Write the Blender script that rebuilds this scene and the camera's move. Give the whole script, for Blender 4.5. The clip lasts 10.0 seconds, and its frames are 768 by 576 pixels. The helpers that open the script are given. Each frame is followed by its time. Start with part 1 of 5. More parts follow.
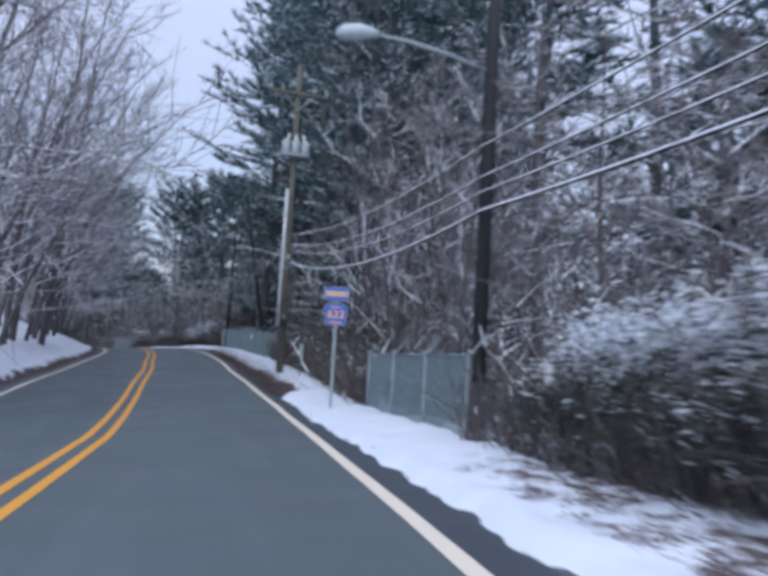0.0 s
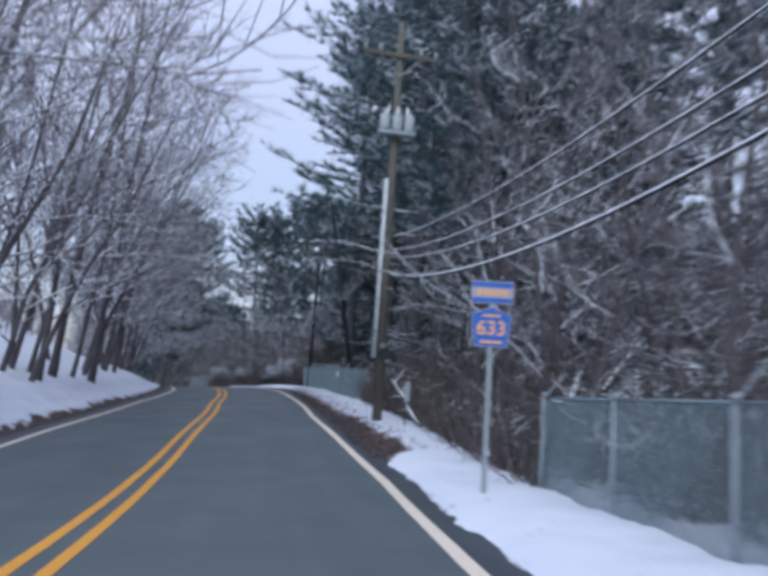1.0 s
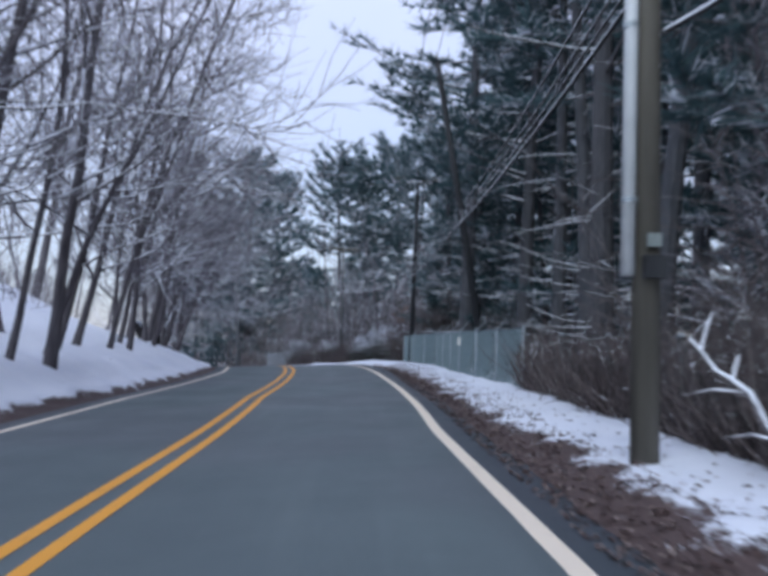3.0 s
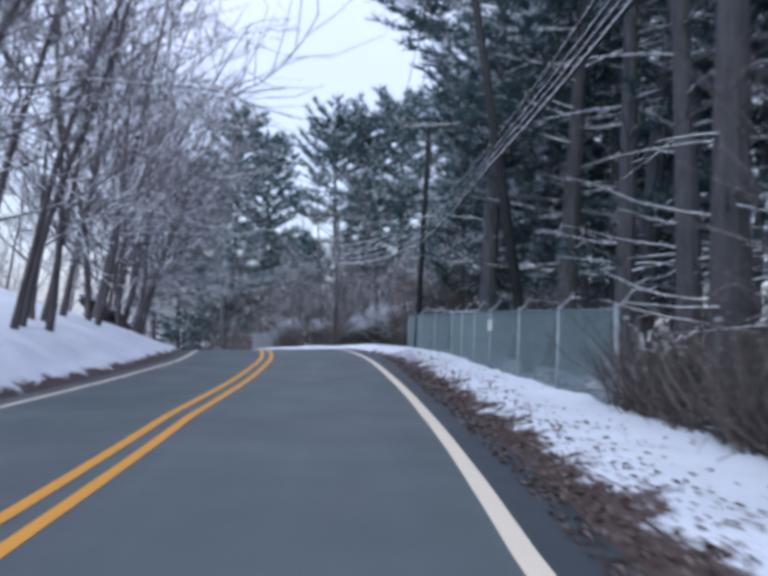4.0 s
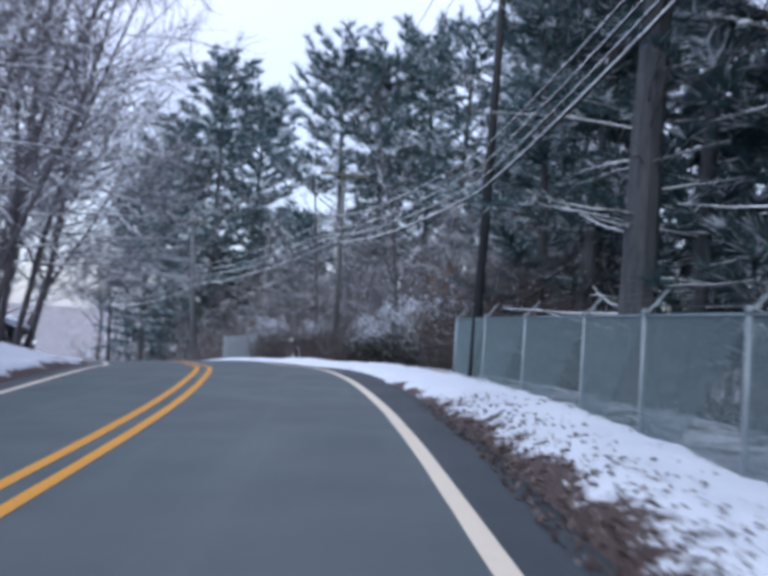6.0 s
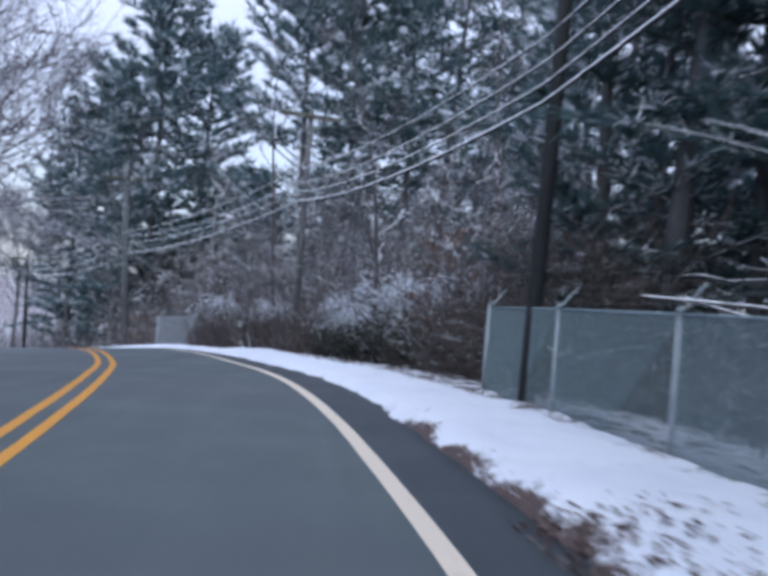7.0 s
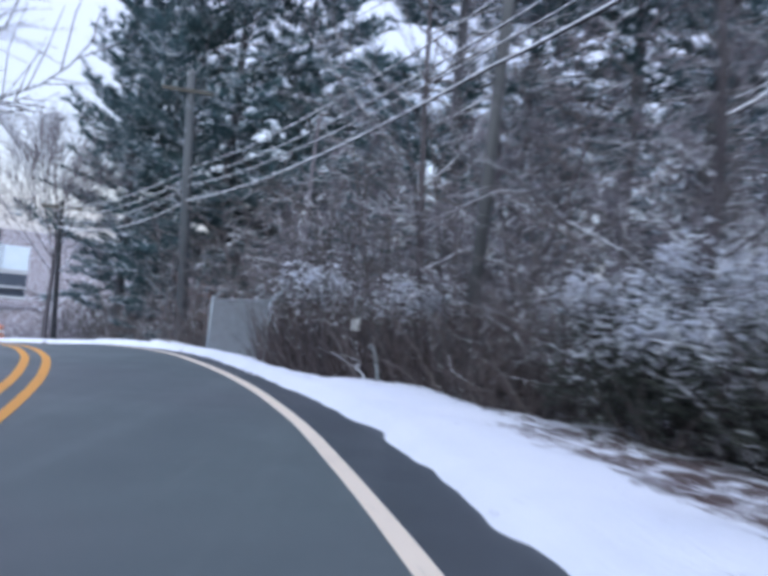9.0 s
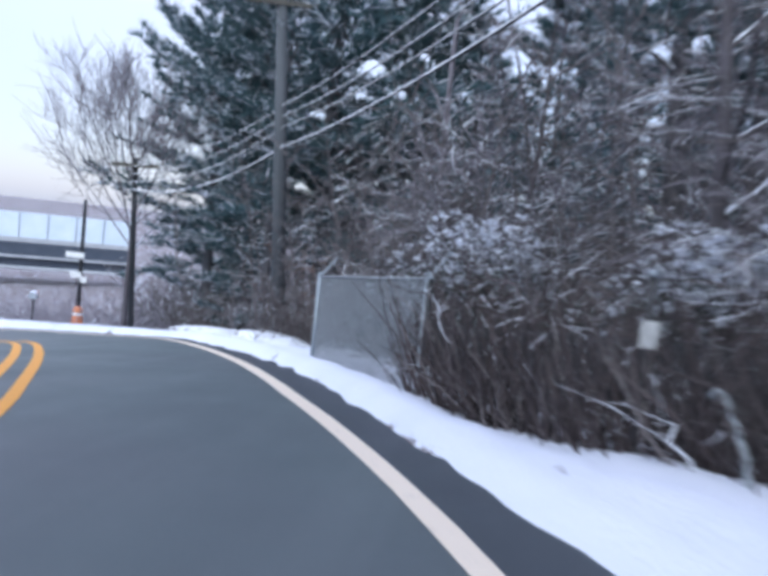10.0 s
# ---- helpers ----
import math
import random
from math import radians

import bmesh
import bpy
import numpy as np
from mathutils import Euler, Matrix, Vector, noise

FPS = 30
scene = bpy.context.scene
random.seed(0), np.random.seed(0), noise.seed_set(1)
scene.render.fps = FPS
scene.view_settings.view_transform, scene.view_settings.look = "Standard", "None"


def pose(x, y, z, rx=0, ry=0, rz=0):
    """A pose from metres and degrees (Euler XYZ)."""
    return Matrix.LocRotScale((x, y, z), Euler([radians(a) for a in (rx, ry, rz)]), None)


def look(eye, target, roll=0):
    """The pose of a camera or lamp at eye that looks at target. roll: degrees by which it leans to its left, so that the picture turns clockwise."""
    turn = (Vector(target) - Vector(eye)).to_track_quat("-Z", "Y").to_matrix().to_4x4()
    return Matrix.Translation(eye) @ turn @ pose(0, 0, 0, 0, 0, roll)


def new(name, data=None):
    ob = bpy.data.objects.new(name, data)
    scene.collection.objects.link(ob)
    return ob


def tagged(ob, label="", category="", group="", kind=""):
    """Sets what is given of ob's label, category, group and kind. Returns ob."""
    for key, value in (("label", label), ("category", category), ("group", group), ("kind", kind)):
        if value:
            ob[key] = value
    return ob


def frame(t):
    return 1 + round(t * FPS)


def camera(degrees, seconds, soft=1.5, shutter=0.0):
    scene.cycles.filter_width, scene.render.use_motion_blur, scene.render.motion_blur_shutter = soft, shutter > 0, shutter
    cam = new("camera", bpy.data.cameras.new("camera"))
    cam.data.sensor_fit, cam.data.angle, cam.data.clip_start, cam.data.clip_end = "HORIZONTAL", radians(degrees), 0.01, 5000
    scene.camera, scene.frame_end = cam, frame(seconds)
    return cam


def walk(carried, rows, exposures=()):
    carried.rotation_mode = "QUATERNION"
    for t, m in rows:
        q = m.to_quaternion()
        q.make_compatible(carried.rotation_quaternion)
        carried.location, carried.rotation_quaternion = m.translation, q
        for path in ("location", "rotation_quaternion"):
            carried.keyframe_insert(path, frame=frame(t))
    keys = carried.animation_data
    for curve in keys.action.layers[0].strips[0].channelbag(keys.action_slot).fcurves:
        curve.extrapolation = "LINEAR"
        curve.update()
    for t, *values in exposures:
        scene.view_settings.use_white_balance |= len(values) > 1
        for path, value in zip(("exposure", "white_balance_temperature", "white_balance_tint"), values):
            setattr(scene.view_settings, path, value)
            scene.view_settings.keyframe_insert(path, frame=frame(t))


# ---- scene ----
# ---- camera ----
cam = camera(53.6, 10.0, soft=4.2, shutter=0.5)
TILT, TURN = 2.5, -15.5
# seconds, place, then yaw, pitch and roll in degrees
ROWS = [
    (0.0, -0.166, -0.133, 1.333, -0.21, 1.33, -3.1),
    (0.5, 0.158, 3.29, 1.245, 2.25, 2.45, -2.6),
    (1.0, 0.409, 6.656, 1.155, 5.96, 4.05, -3.14),
    (1.5, 0.579, 10.144, 1.04, 9.62, 3.84, -3.11),
    (2.0, 0.774, 13.484, 1.01, 12.54, 2.33, -2.09),
    (2.5, 0.89, 16.713, 0.973, 13.43, 1.69, -1.89),
    (3.0, 1.04, 19.778, 0.941, 12.99, 1.78, -1.05),
    (4.5, 1.257, 29.224, 1.093, 13.11, -0.88, -2.1),
    (5.0, 1.295, 32.541, 1.095, 14.75, -1.29, -1.45),
    (5.5, 1.344, 35.767, 1.067, 15.1, 0.62, -2.41),
    (7.0, 0.939, 45.442, 1.259, 10.23, -1.25, -4.55),
    (7.5, 0.717, 48.71, 1.261, 11.25, -2.08, -5.1),
    (8.0, 0.403, 52.05, 1.208, 11.71, -3.46, -5.55),
    (8.5, -0.036, 55.325, 1.145, 13.84, -3.84, -6.32),
    (9.0, -0.574, 58.639, 1.049, 17.63, -3.5, -6.57),
    (9.5, -1.385, 61.878, 0.922, 22.97, -4.91, -5.27),
    (10.0, -2.262, 64.944, 0.717, 24.99, -6.52, -4.88),
]
# the picture brightens and darkens a little on the way
EXPOSURES = [(0.0, 0.06), (0.5, 0.06), (1.5, 0.05), (2.5, 0.12), (3.0, 0.24), (4.5, 0.60), (5.2, 0.68), (7.0, 0.50), (7.5, 0.54), (8.5, 0.78), (9.0, 0.60), (9.5, 0.70), (10.0, 0.66)]
walk(cam, [(t, Matrix.Translation((x, y, z)) @ pose(0, 0, 0, TILT, 0, TURN) @ pose(0, 0, 0, 90 + pitch, roll, yaw)) for t, x, y, z, yaw, pitch, roll in ROWS], EXPOSURES)


# ---- light: an overcast winter day ----
SUN_EL, SUN_AZ = 38.0, 200.0
world = bpy.data.worlds.new("overcast_sky")
scene.world = world
world.use_nodes = True
wn, wl = world.node_tree.nodes, world.node_tree.links
wn.clear()
sky = wn.new("ShaderNodeTexSky")
sky.sky_type, sky.sun_disc = "NISHITA", False
sky.sun_elevation, sky.sun_rotation = radians(SUN_EL), radians(SUN_AZ)
sky_bg = wn.new("ShaderNodeBackground")
sky_bg.inputs["Strength"].default_value = 0.05
cloud_map = wn.new("ShaderNodeTexCoord")
cloud = wn.new("ShaderNodeTexNoise")
cloud.inputs["Scale"].default_value, cloud.inputs["Detail"].default_value = 2.2, 4.0
cloud_ramp = wn.new("ShaderNodeValToRGB")
cloud_ramp.color_ramp.elements[0].position, cloud_ramp.color_ramp.elements[1].position = 0.3, 0.75
cloud_ramp.color_ramp.elements[0].color = (0.570, 0.650, 0.925, 1)
cloud_ramp.color_ramp.elements[1].color = (0.685, 0.720, 0.950, 1)
cloud_bg = wn.new("ShaderNodeBackground")
adder, wout = wn.new("ShaderNodeAddShader"), wn.new("ShaderNodeOutputWorld")
wl.new(cloud_map.outputs["Generated"], cloud.inputs["Vector"])
wl.new(cloud.outputs["Fac"], cloud_ramp.inputs["Fac"])
sky_way = wn.new("ShaderNodeSeparateXYZ")
sky_rise = wn.new("ShaderNodeMapRange")
sky_rise.inputs["From Min"].default_value, sky_rise.inputs["From Max"].default_value = 0.0, 0.8
sky_rise.inputs["To Min"].default_value, sky_rise.inputs["To Max"].default_value = 0.47, 1.25
wl.new(cloud_map.outputs["Generated"], sky_way.inputs[0])
wl.new(sky_way.outputs["Z"], sky_rise.inputs["Value"])
wl.new(sky_rise.outputs["Result"], cloud_bg.inputs["Strength"])
wl.new(cloud_ramp.outputs["Color"], cloud_bg.inputs["Color"])
wl.new(sky.outputs["Color"], sky_bg.inputs["Color"])
wl.new(sky_bg.outputs[0], adder.inputs[0])
wl.new(cloud_bg.outputs[0], adder.inputs[1])
wl.new(adder.outputs[0], wout.inputs["Surface"])
sun_data = bpy.data.lights.new("sun", "SUN")
sun_data.energy, sun_data.angle, sun_data.color = 1.5, radians(50), (0.80, 0.95, 1.0)
sun = new("sun", sun_data)
az, el = radians(SUN_AZ), radians(SUN_EL)
sun.matrix_world = look((math.sin(az) * math.cos(el) * 60, math.cos(az) * math.cos(el) * 60, math.sin(el) * 60), (0, 0, 0))


# ---- materials ----
class Mat:
    """A small builder of node materials."""

    def __init__(self, name, rough=0.8, metal=0.0, spec=0.5):
        self.m = bpy.data.materials.new(name)
        self.m.use_nodes = True
        self.t = self.m.node_tree
        self.b = self.t.nodes["Principled BSDF"]
        self.b.inputs["Roughness"].default_value = rough
        self.b.inputs["Metallic"].default_value = metal
        self.b.inputs["Specular IOR Level"].default_value = spec
        self.co = self.t.nodes.new("ShaderNodeTexCoord").outputs["Object"]

    def node(self, kind, **values):
        n = self.t.nodes.new(kind)
        for k, v in values.items():
            n.inputs[k].default_value = v
        return n

    def put(self, a, b):
        self.t.links.new(a, b)

    def noise(self, scale, detail=3.0, rough=0.55, stretch=None, co=None):
        n = self.node("ShaderNodeTexNoise", Scale=scale, Detail=detail, Roughness=rough)
        src = co or self.co
        if stretch:
            mp = self.node("ShaderNodeMapping")
            mp.inputs["Scale"].default_value = stretch
            self.put(src, mp.inputs["Vector"])
            src = mp.outputs[0]
        self.put(src, n.inputs["Vector"])
        return n.outputs["Fac"]

    def ramp(self, fac, *stops):
        r = self.node("ShaderNodeValToRGB")
        e = r.color_ramp.elements
        while len(e) < len(stops):
            e.new(0.5)
        for el_, (p, c) in zip(e, stops):
            el_.position, el_.color = p, (*c, 1)
        self.put(fac, r.inputs["Fac"])
        return r.outputs["Color"]

    def step(self, fac, lo, hi):
        r = self.node("ShaderNodeMapRange")
        r.interpolation_type = "SMOOTHSTEP"
        r.inputs["From Min"].default_value, r.inputs["From Max"].default_value = lo, hi
        self.put(fac, r.inputs["Value"])
        return r.outputs["Result"]

    def calc(self, op, a, b):
        n = self.node("ShaderNodeMath")
        n.operation = op
        for i, v in enumerate((a, b)):
            if isinstance(v, (int, float)):
                n.inputs[i].default_value = v
            else:
                self.put(v, n.inputs[i])
        return n.outputs[0]

    def mix(self, fac, a, b, blend="MIX"):
        n = self.node("ShaderNodeMix")
        n.data_type, n.blend_type = "RGBA", blend
        for i, v in ((0, fac), (6, a), (7, b)):
            if isinstance(v, (int, float)):
                n.inputs[i].default_value = v
            elif isinstance(v, tuple):
                n.inputs[i].default_value = (*v, 1)
            else:
                self.put(v, n.inputs[i])
        return n.outputs[2]

    def colour(self, c):
        if isinstance(c, tuple):
            self.b.inputs["Base Color"].default_value = (*c, 1)
        else:
            self.put(c, self.b.inputs["Base Color"])
        return self

    def bump(self, height, strength=0.4, dist=0.02):
        n = self.node("ShaderNodeBump", Strength=strength, Distance=dist)
        self.put(height, n.inputs["Height"])
        self.put(n.outputs[0], self.b.inputs["Normal"])
        return self

    def up(self):
        g, s = self.node("ShaderNodeNewGeometry"), self.node("ShaderNodeSeparateXYZ")
        self.put(g.outputs["Normal"], s.inputs[0])
        return s.outputs["Z"]

    def attr(self, name):
        a = self.node("ShaderNodeAttribute")
        a.attribute_name = name
        return a.outputs["Fac"]

    def rnd(self):
        return self.node("ShaderNodeObjectInfo").outputs["Random"]

    def island(self):
        return self.node("ShaderNodeNewGeometry").outputs["Random Per Island"]


SNOW = (0.82, 0.85, 0.92)


def make_asphalt():
    m = Mat("asphalt", rough=0.62)
    grain, blot = m.noise(90, 3), m.noise(0.7, 4)
    streak = m.noise(1.0, 3, stretch=(2.2, 0.12, 1))
    c = m.ramp(grain, (0.25, (0.046, 0.066, 0.073)), (0.75, (0.104, 0.136, 0.146)))
    c = m.mix(m.step(blot, 0.3, 0.75), c, (0.070, 0.094, 0.104))
    c = m.mix(m.calc("MULTIPLY", m.step(streak, 0.45, 0.75), 0.4), c, (0.110, 0.140, 0.150))
    c = m.mix(m.calc("MULTIPLY", m.step(m.noise(0.22, 2), 0.4, 0.65), 0.45), c, (0.084, 0.092, 0.108))
    worn = m.step(m.calc("ADD", m.attr("snow"), m.calc("MULTIPLY", m.calc("SUBTRACT", m.noise(1.6, 4, 0.6), 0.5), 0.5)), 0.35, 0.65)
    c = m.mix(1.0, c, m.mix(worn, (0.62, 0.60, 0.66), (1.14, 1.13, 1.12)), "MULTIPLY")
    m.put(m.calc("ADD", m.calc("MULTIPLY", blot, 0.3), 0.45), m.b.inputs["Roughness"])
    return m.colour(c).bump(grain, 0.5, 0.006).m


def make_paint(name, c, worn):
    m = Mat(name, rough=0.6)
    wear, fine = m.noise(7, 5, 0.7), m.noise(60, 3)
    f = m.step(m.calc("ADD", m.calc("MULTIPLY", wear, 0.7), m.calc("MULTIPLY", fine, 0.3)), 0.56, 0.70)
    return m.colour(m.mix(m.calc("MULTIPLY", f, 0.65), c, worn)).bump(fine, 0.2, 0.003).m


def make_verge(name):
    """Snow over leaf litter: the attribute 'snow' says how much lies where."""
    m = Mat(name, rough=0.75)
    s = m.attr("snow")
    patch, fine, leaf = m.noise(2.6, 5, 0.65), m.noise(22, 3), m.noise(38, 4, 0.7)
    litter = m.ramp(leaf, (0.25, (0.030, 0.022, 0.024)), (0.5, (0.072, 0.046, 0.044)), (0.66, (0.14, 0.092, 0.084)), (0.8, (0.30, 0.25, 0.24)))
    snow = m.mix(m.step(m.noise(0.9, 3), 0.3, 0.8), (0.76, 0.79, 0.87), (0.69, 0.73, 0.83))
    v = m.calc("ADD", s, m.calc("ADD", m.calc("MULTIPLY", m.calc("SUBTRACT", patch, 0.5), 1.9), m.calc("MULTIPLY", m.calc("SUBTRACT", fine, 0.5), 1.3)))
    f = m.step(v, 0.36, 0.62)
    return m.colour(m.mix(f, litter, snow)).bump(m.calc("ADD", fine, m.calc("MULTIPLY", leaf, 0.5)), 0.5, 0.03).m


def make_bark(name, dark, light, snow_lo, snow_hi, scale=9):
    m = Mat(name, rough=0.9, spec=0.2)
    tall = m.noise(scale, 4, 0.65, stretch=(1, 1, 0.18))
    c = m.ramp(tall, (0.3, dark), (0.7, light))
    c = m.mix(m.calc("MULTIPLY", m.rnd(), 0.35), c, (0.07, 0.062, 0.066))
    n = m.noise(3.0, 4, 0.6)
    f = m.step(m.calc("ADD", m.up(), m.calc("MULTIPLY", m.calc("SUBTRACT", n, 0.5), 1.5)), snow_lo, snow_hi)
    m.colour(m.mix(f, c, SNOW))
    return m.bump(tall, 0.6, 0.02).m


def make_needles(name, dark, light, snow_at):
    m = Mat(name, rough=0.65, spec=0.3)
    c = m.mix(m.island(), dark, light)
    c = m.mix(m.calc("MULTIPLY", m.rnd(), 0.3), c, (0.035, 0.05, 0.055))
    n = m.noise(1.1, 4, 0.7)
    f = m.step(m.calc("ADD", m.calc("MULTIPLY", m.attr("snow"), 0.55), m.calc("MULTIPLY", n, 0.6)), snow_at, snow_at + 0.16)
    c = m.mix(f, c, SNOW)
    through_leaf, blend = m.node("ShaderNodeBsdfTranslucent"), m.node("ShaderNodeMixShader")
    blend.inputs[0].default_value = 0.38
    m.put(c, through_leaf.inputs["Color"])
    m.put(m.b.outputs[0], blend.inputs[1])
    m.put(through_leaf.outputs[0], blend.inputs[2])
    m.put(blend.outputs[0], m.t.nodes["Material Output"].inputs["Surface"])
    return m.colour(c).m


def make_plain(name, a, b, rough=0.6, metal=0.0, scale=6, stretch=None, bump=0.2):
    m = Mat(name, rough=rough, metal=metal)
    n, k = m.noise(scale, 4, 0.6, stretch), m.noise(scale * 9, 3)
    m.colour(m.mix(m.calc("MULTIPLY", k, 0.35), m.ramp(n, (0.3, a), (0.72, b)), a))
    return m.bump(k, bump, 0.004).m


def make_vine():
    """Dry stems, each in its own brown or grey, with flecks of snow."""
    m = Mat("dry_vine_stems", rough=0.9, spec=0.2)
    c = m.ramp(m.island(), (0.0, (0.040, 0.032, 0.034)), (0.55, (0.085, 0.066, 0.066)), (0.85, (0.150, 0.122, 0.120)), (1.0, (0.26, 0.23, 0.23)))
    c = m.mix(m.step(m.noise(0.7, 3), 0.35, 0.7), c, (0.030, 0.030, 0.032), "SCREEN")
    f = m.step(m.calc("ADD", m.up(), m.calc("MULTIPLY", m.calc("SUBTRACT", m.noise(4.0, 4, 0.6), 0.5), 2.0)), 0.5, 0.9)
    return m.colour(m.mix(f, c, SNOW)).m


VINE = make_vine()
ASPHALT = make_asphalt()
LINE_WHITE = make_paint("line_paint_white", (0.80, 0.69, 0.57), (0.36, 0.34, 0.32))
LINE_YELLOW = make_paint("line_paint_yellow", (0.78, 0.34, 0.035), (0.30, 0.19, 0.06))
VERGE = make_verge("snow_and_leaf_litter")
BARK_BARE = make_bark("bark_grey_brown", (0.062, 0.056, 0.064), (0.155, 0.140, 0.150), 0.45, 0.95)
BARK_TWIG = make_bark("twigs_with_snow", (0.155, 0.142, 0.164), (0.28, 0.258, 0.290), 0.42, 1.0)
BARK_LADEN = make_bark("twigs_laden_with_snow", (0.092, 0.083, 0.090), (0.18, 0.165, 0.172), 0.10, 0.55)
BARK_PINE = make_bark("bark_pine", (0.055, 0.060, 0.070), (0.120, 0.124, 0.136), 0.75, 1.1)
BARK_LIMB = make_bark("dead_pine_limbs", (0.070, 0.070, 0.076), (0.14, 0.136, 0.14), 0.18, 0.62)
BARK_BRUSH = make_bark("brush_brown", (0.076, 0.066, 0.067), (0.160, 0.138, 0.136), 0.7, 1.1)
NEEDLE = make_needles("pine_needles", (0.060, 0.118, 0.130), (0.112, 0.185, 0.196), 0.755)
NEEDLE_FAR = make_needles("far_needles", (0.070, 0.104, 0.114), (0.13, 0.165, 0.175), 0.73)
DEADLEAF = make_plain("dead_oak_leaves", (0.16, 0.085, 0.065), (0.30, 0.18, 0.14), 0.8)
FIELDSTONE = make_bark("dark_field_stone", (0.022, 0.021, 0.023), (0.085, 0.078, 0.076), 0.95, 1.4, 4)
TAGDARK = make_plain("weathered_tag", (0.15, 0.18, 0.18), (0.22, 0.25, 0.25), 0.6)
POLEWOOD = make_plain("weathered_pole_wood", (0.075, 0.070, 0.060), (0.15, 0.138, 0.115), 0.85, scale=5, stretch=(1, 1, 0.1), bump=0.5)
POLEDARK = make_plain("creosoted_pole_wood", (0.012, 0.014, 0.018), (0.030, 0.032, 0.036), 0.85, scale=5, stretch=(1, 1, 0.1), bump=0.5)
GALV = make_plain("galvanised_steel", (0.26, 0.30, 0.33), (0.38, 0.42, 0.45), 0.5, 0.5)
WIRE = make_plain("fence_wire", (0.155, 0.215, 0.245), (0.225, 0.290, 0.320), 0.6, 0.1)
WIRE_PALE = make_plain("pale_fence_wire", (0.24, 0.265, 0.29), (0.33, 0.355, 0.38), 0.6, 0.1)
POLEGREY = make_plain("greyed_pole_wood", (0.078, 0.081, 0.086), (0.140, 0.143, 0.148), 0.85, scale=5, stretch=(1, 1, 0.1), bump=0.5)
POLEDIM = make_plain("dim_pole_wood", (0.055, 0.062, 0.070), (0.105, 0.112, 0.12), 0.85, scale=5, stretch=(1, 1, 0.1), bump=0.5)
THICKET = make_bark("thicket_twigs", (0.105, 0.092, 0.095), (0.205, 0.185, 0.19), 0.40, 0.95)
CABLE = make_bark("black_cable_with_snow", (0.030, 0.030, 0.033), (0.05, 0.05, 0.053), -0.35, 0.2)
PVC = make_plain("grey_conduit", (0.50, 0.53, 0.55), (0.62, 0.64, 0.66), 0.45)
CANGREY = make_plain("grey_painted_can", (0.30, 0.34, 0.36), (0.42, 0.46, 0.48), 0.5)
BLUE = make_plain("sign_blue", (0.012, 0.10, 0.42), (0.02, 0.13, 0.50), 0.4, bump=0.05)
SIGNPALE = make_plain("sign_pale", (0.34, 0.30, 0.38), (0.42, 0.37, 0.44), 0.4, bump=0.05)
SIGNYELLOW = make_plain("sign_yellow", (0.76, 0.36, 0.14), (0.82, 0.44, 0.20), 0.4, bump=0.05)
TAG = make_plain("white_plate", (0.62, 0.63, 0.62), (0.75, 0.75, 0.74), 0.5)
CONCRETE = make_plain("pale_concrete", (0.38, 0.40, 0.42), (0.52, 0.54, 0.56), 0.85, scale=1.2)
BARRIER = make_plain("pale_barrier_panel", (0.60, 0.70, 0.78), (0.72, 0.80, 0.86), 0.5, scale=0.6)
GIRDER = make_plain("dark_girder_paint", (0.045, 0.060, 0.085), (0.075, 0.09, 0.12), 0.6, scale=1.0)
ROCK = make_bark("dark_rock_with_snow", (0.028, 0.026, 0.027), (0.085, 0.08, 0.078), 0.55, 0.9, 3)
ORANGE = make_plain("orange_plastic", (0.52, 0.17, 0.08), (0.62, 0.23, 0.11), 0.6)
BARB = make_plain("rusty_barbed_wire", (0.06, 0.062, 0.066), (0.11, 0.11, 0.115), 0.7, 0.3)
EVERGREEN = make_needles("evergreen_leaves", (0.050, 0.058, 0.052), (0.100, 0.108, 0.092), 0.50)
LENSM = make_plain("lamp_lens", (0.36, 0.41, 0.44), (0.46, 0.51, 0.55), 0.25, bump=0.02)


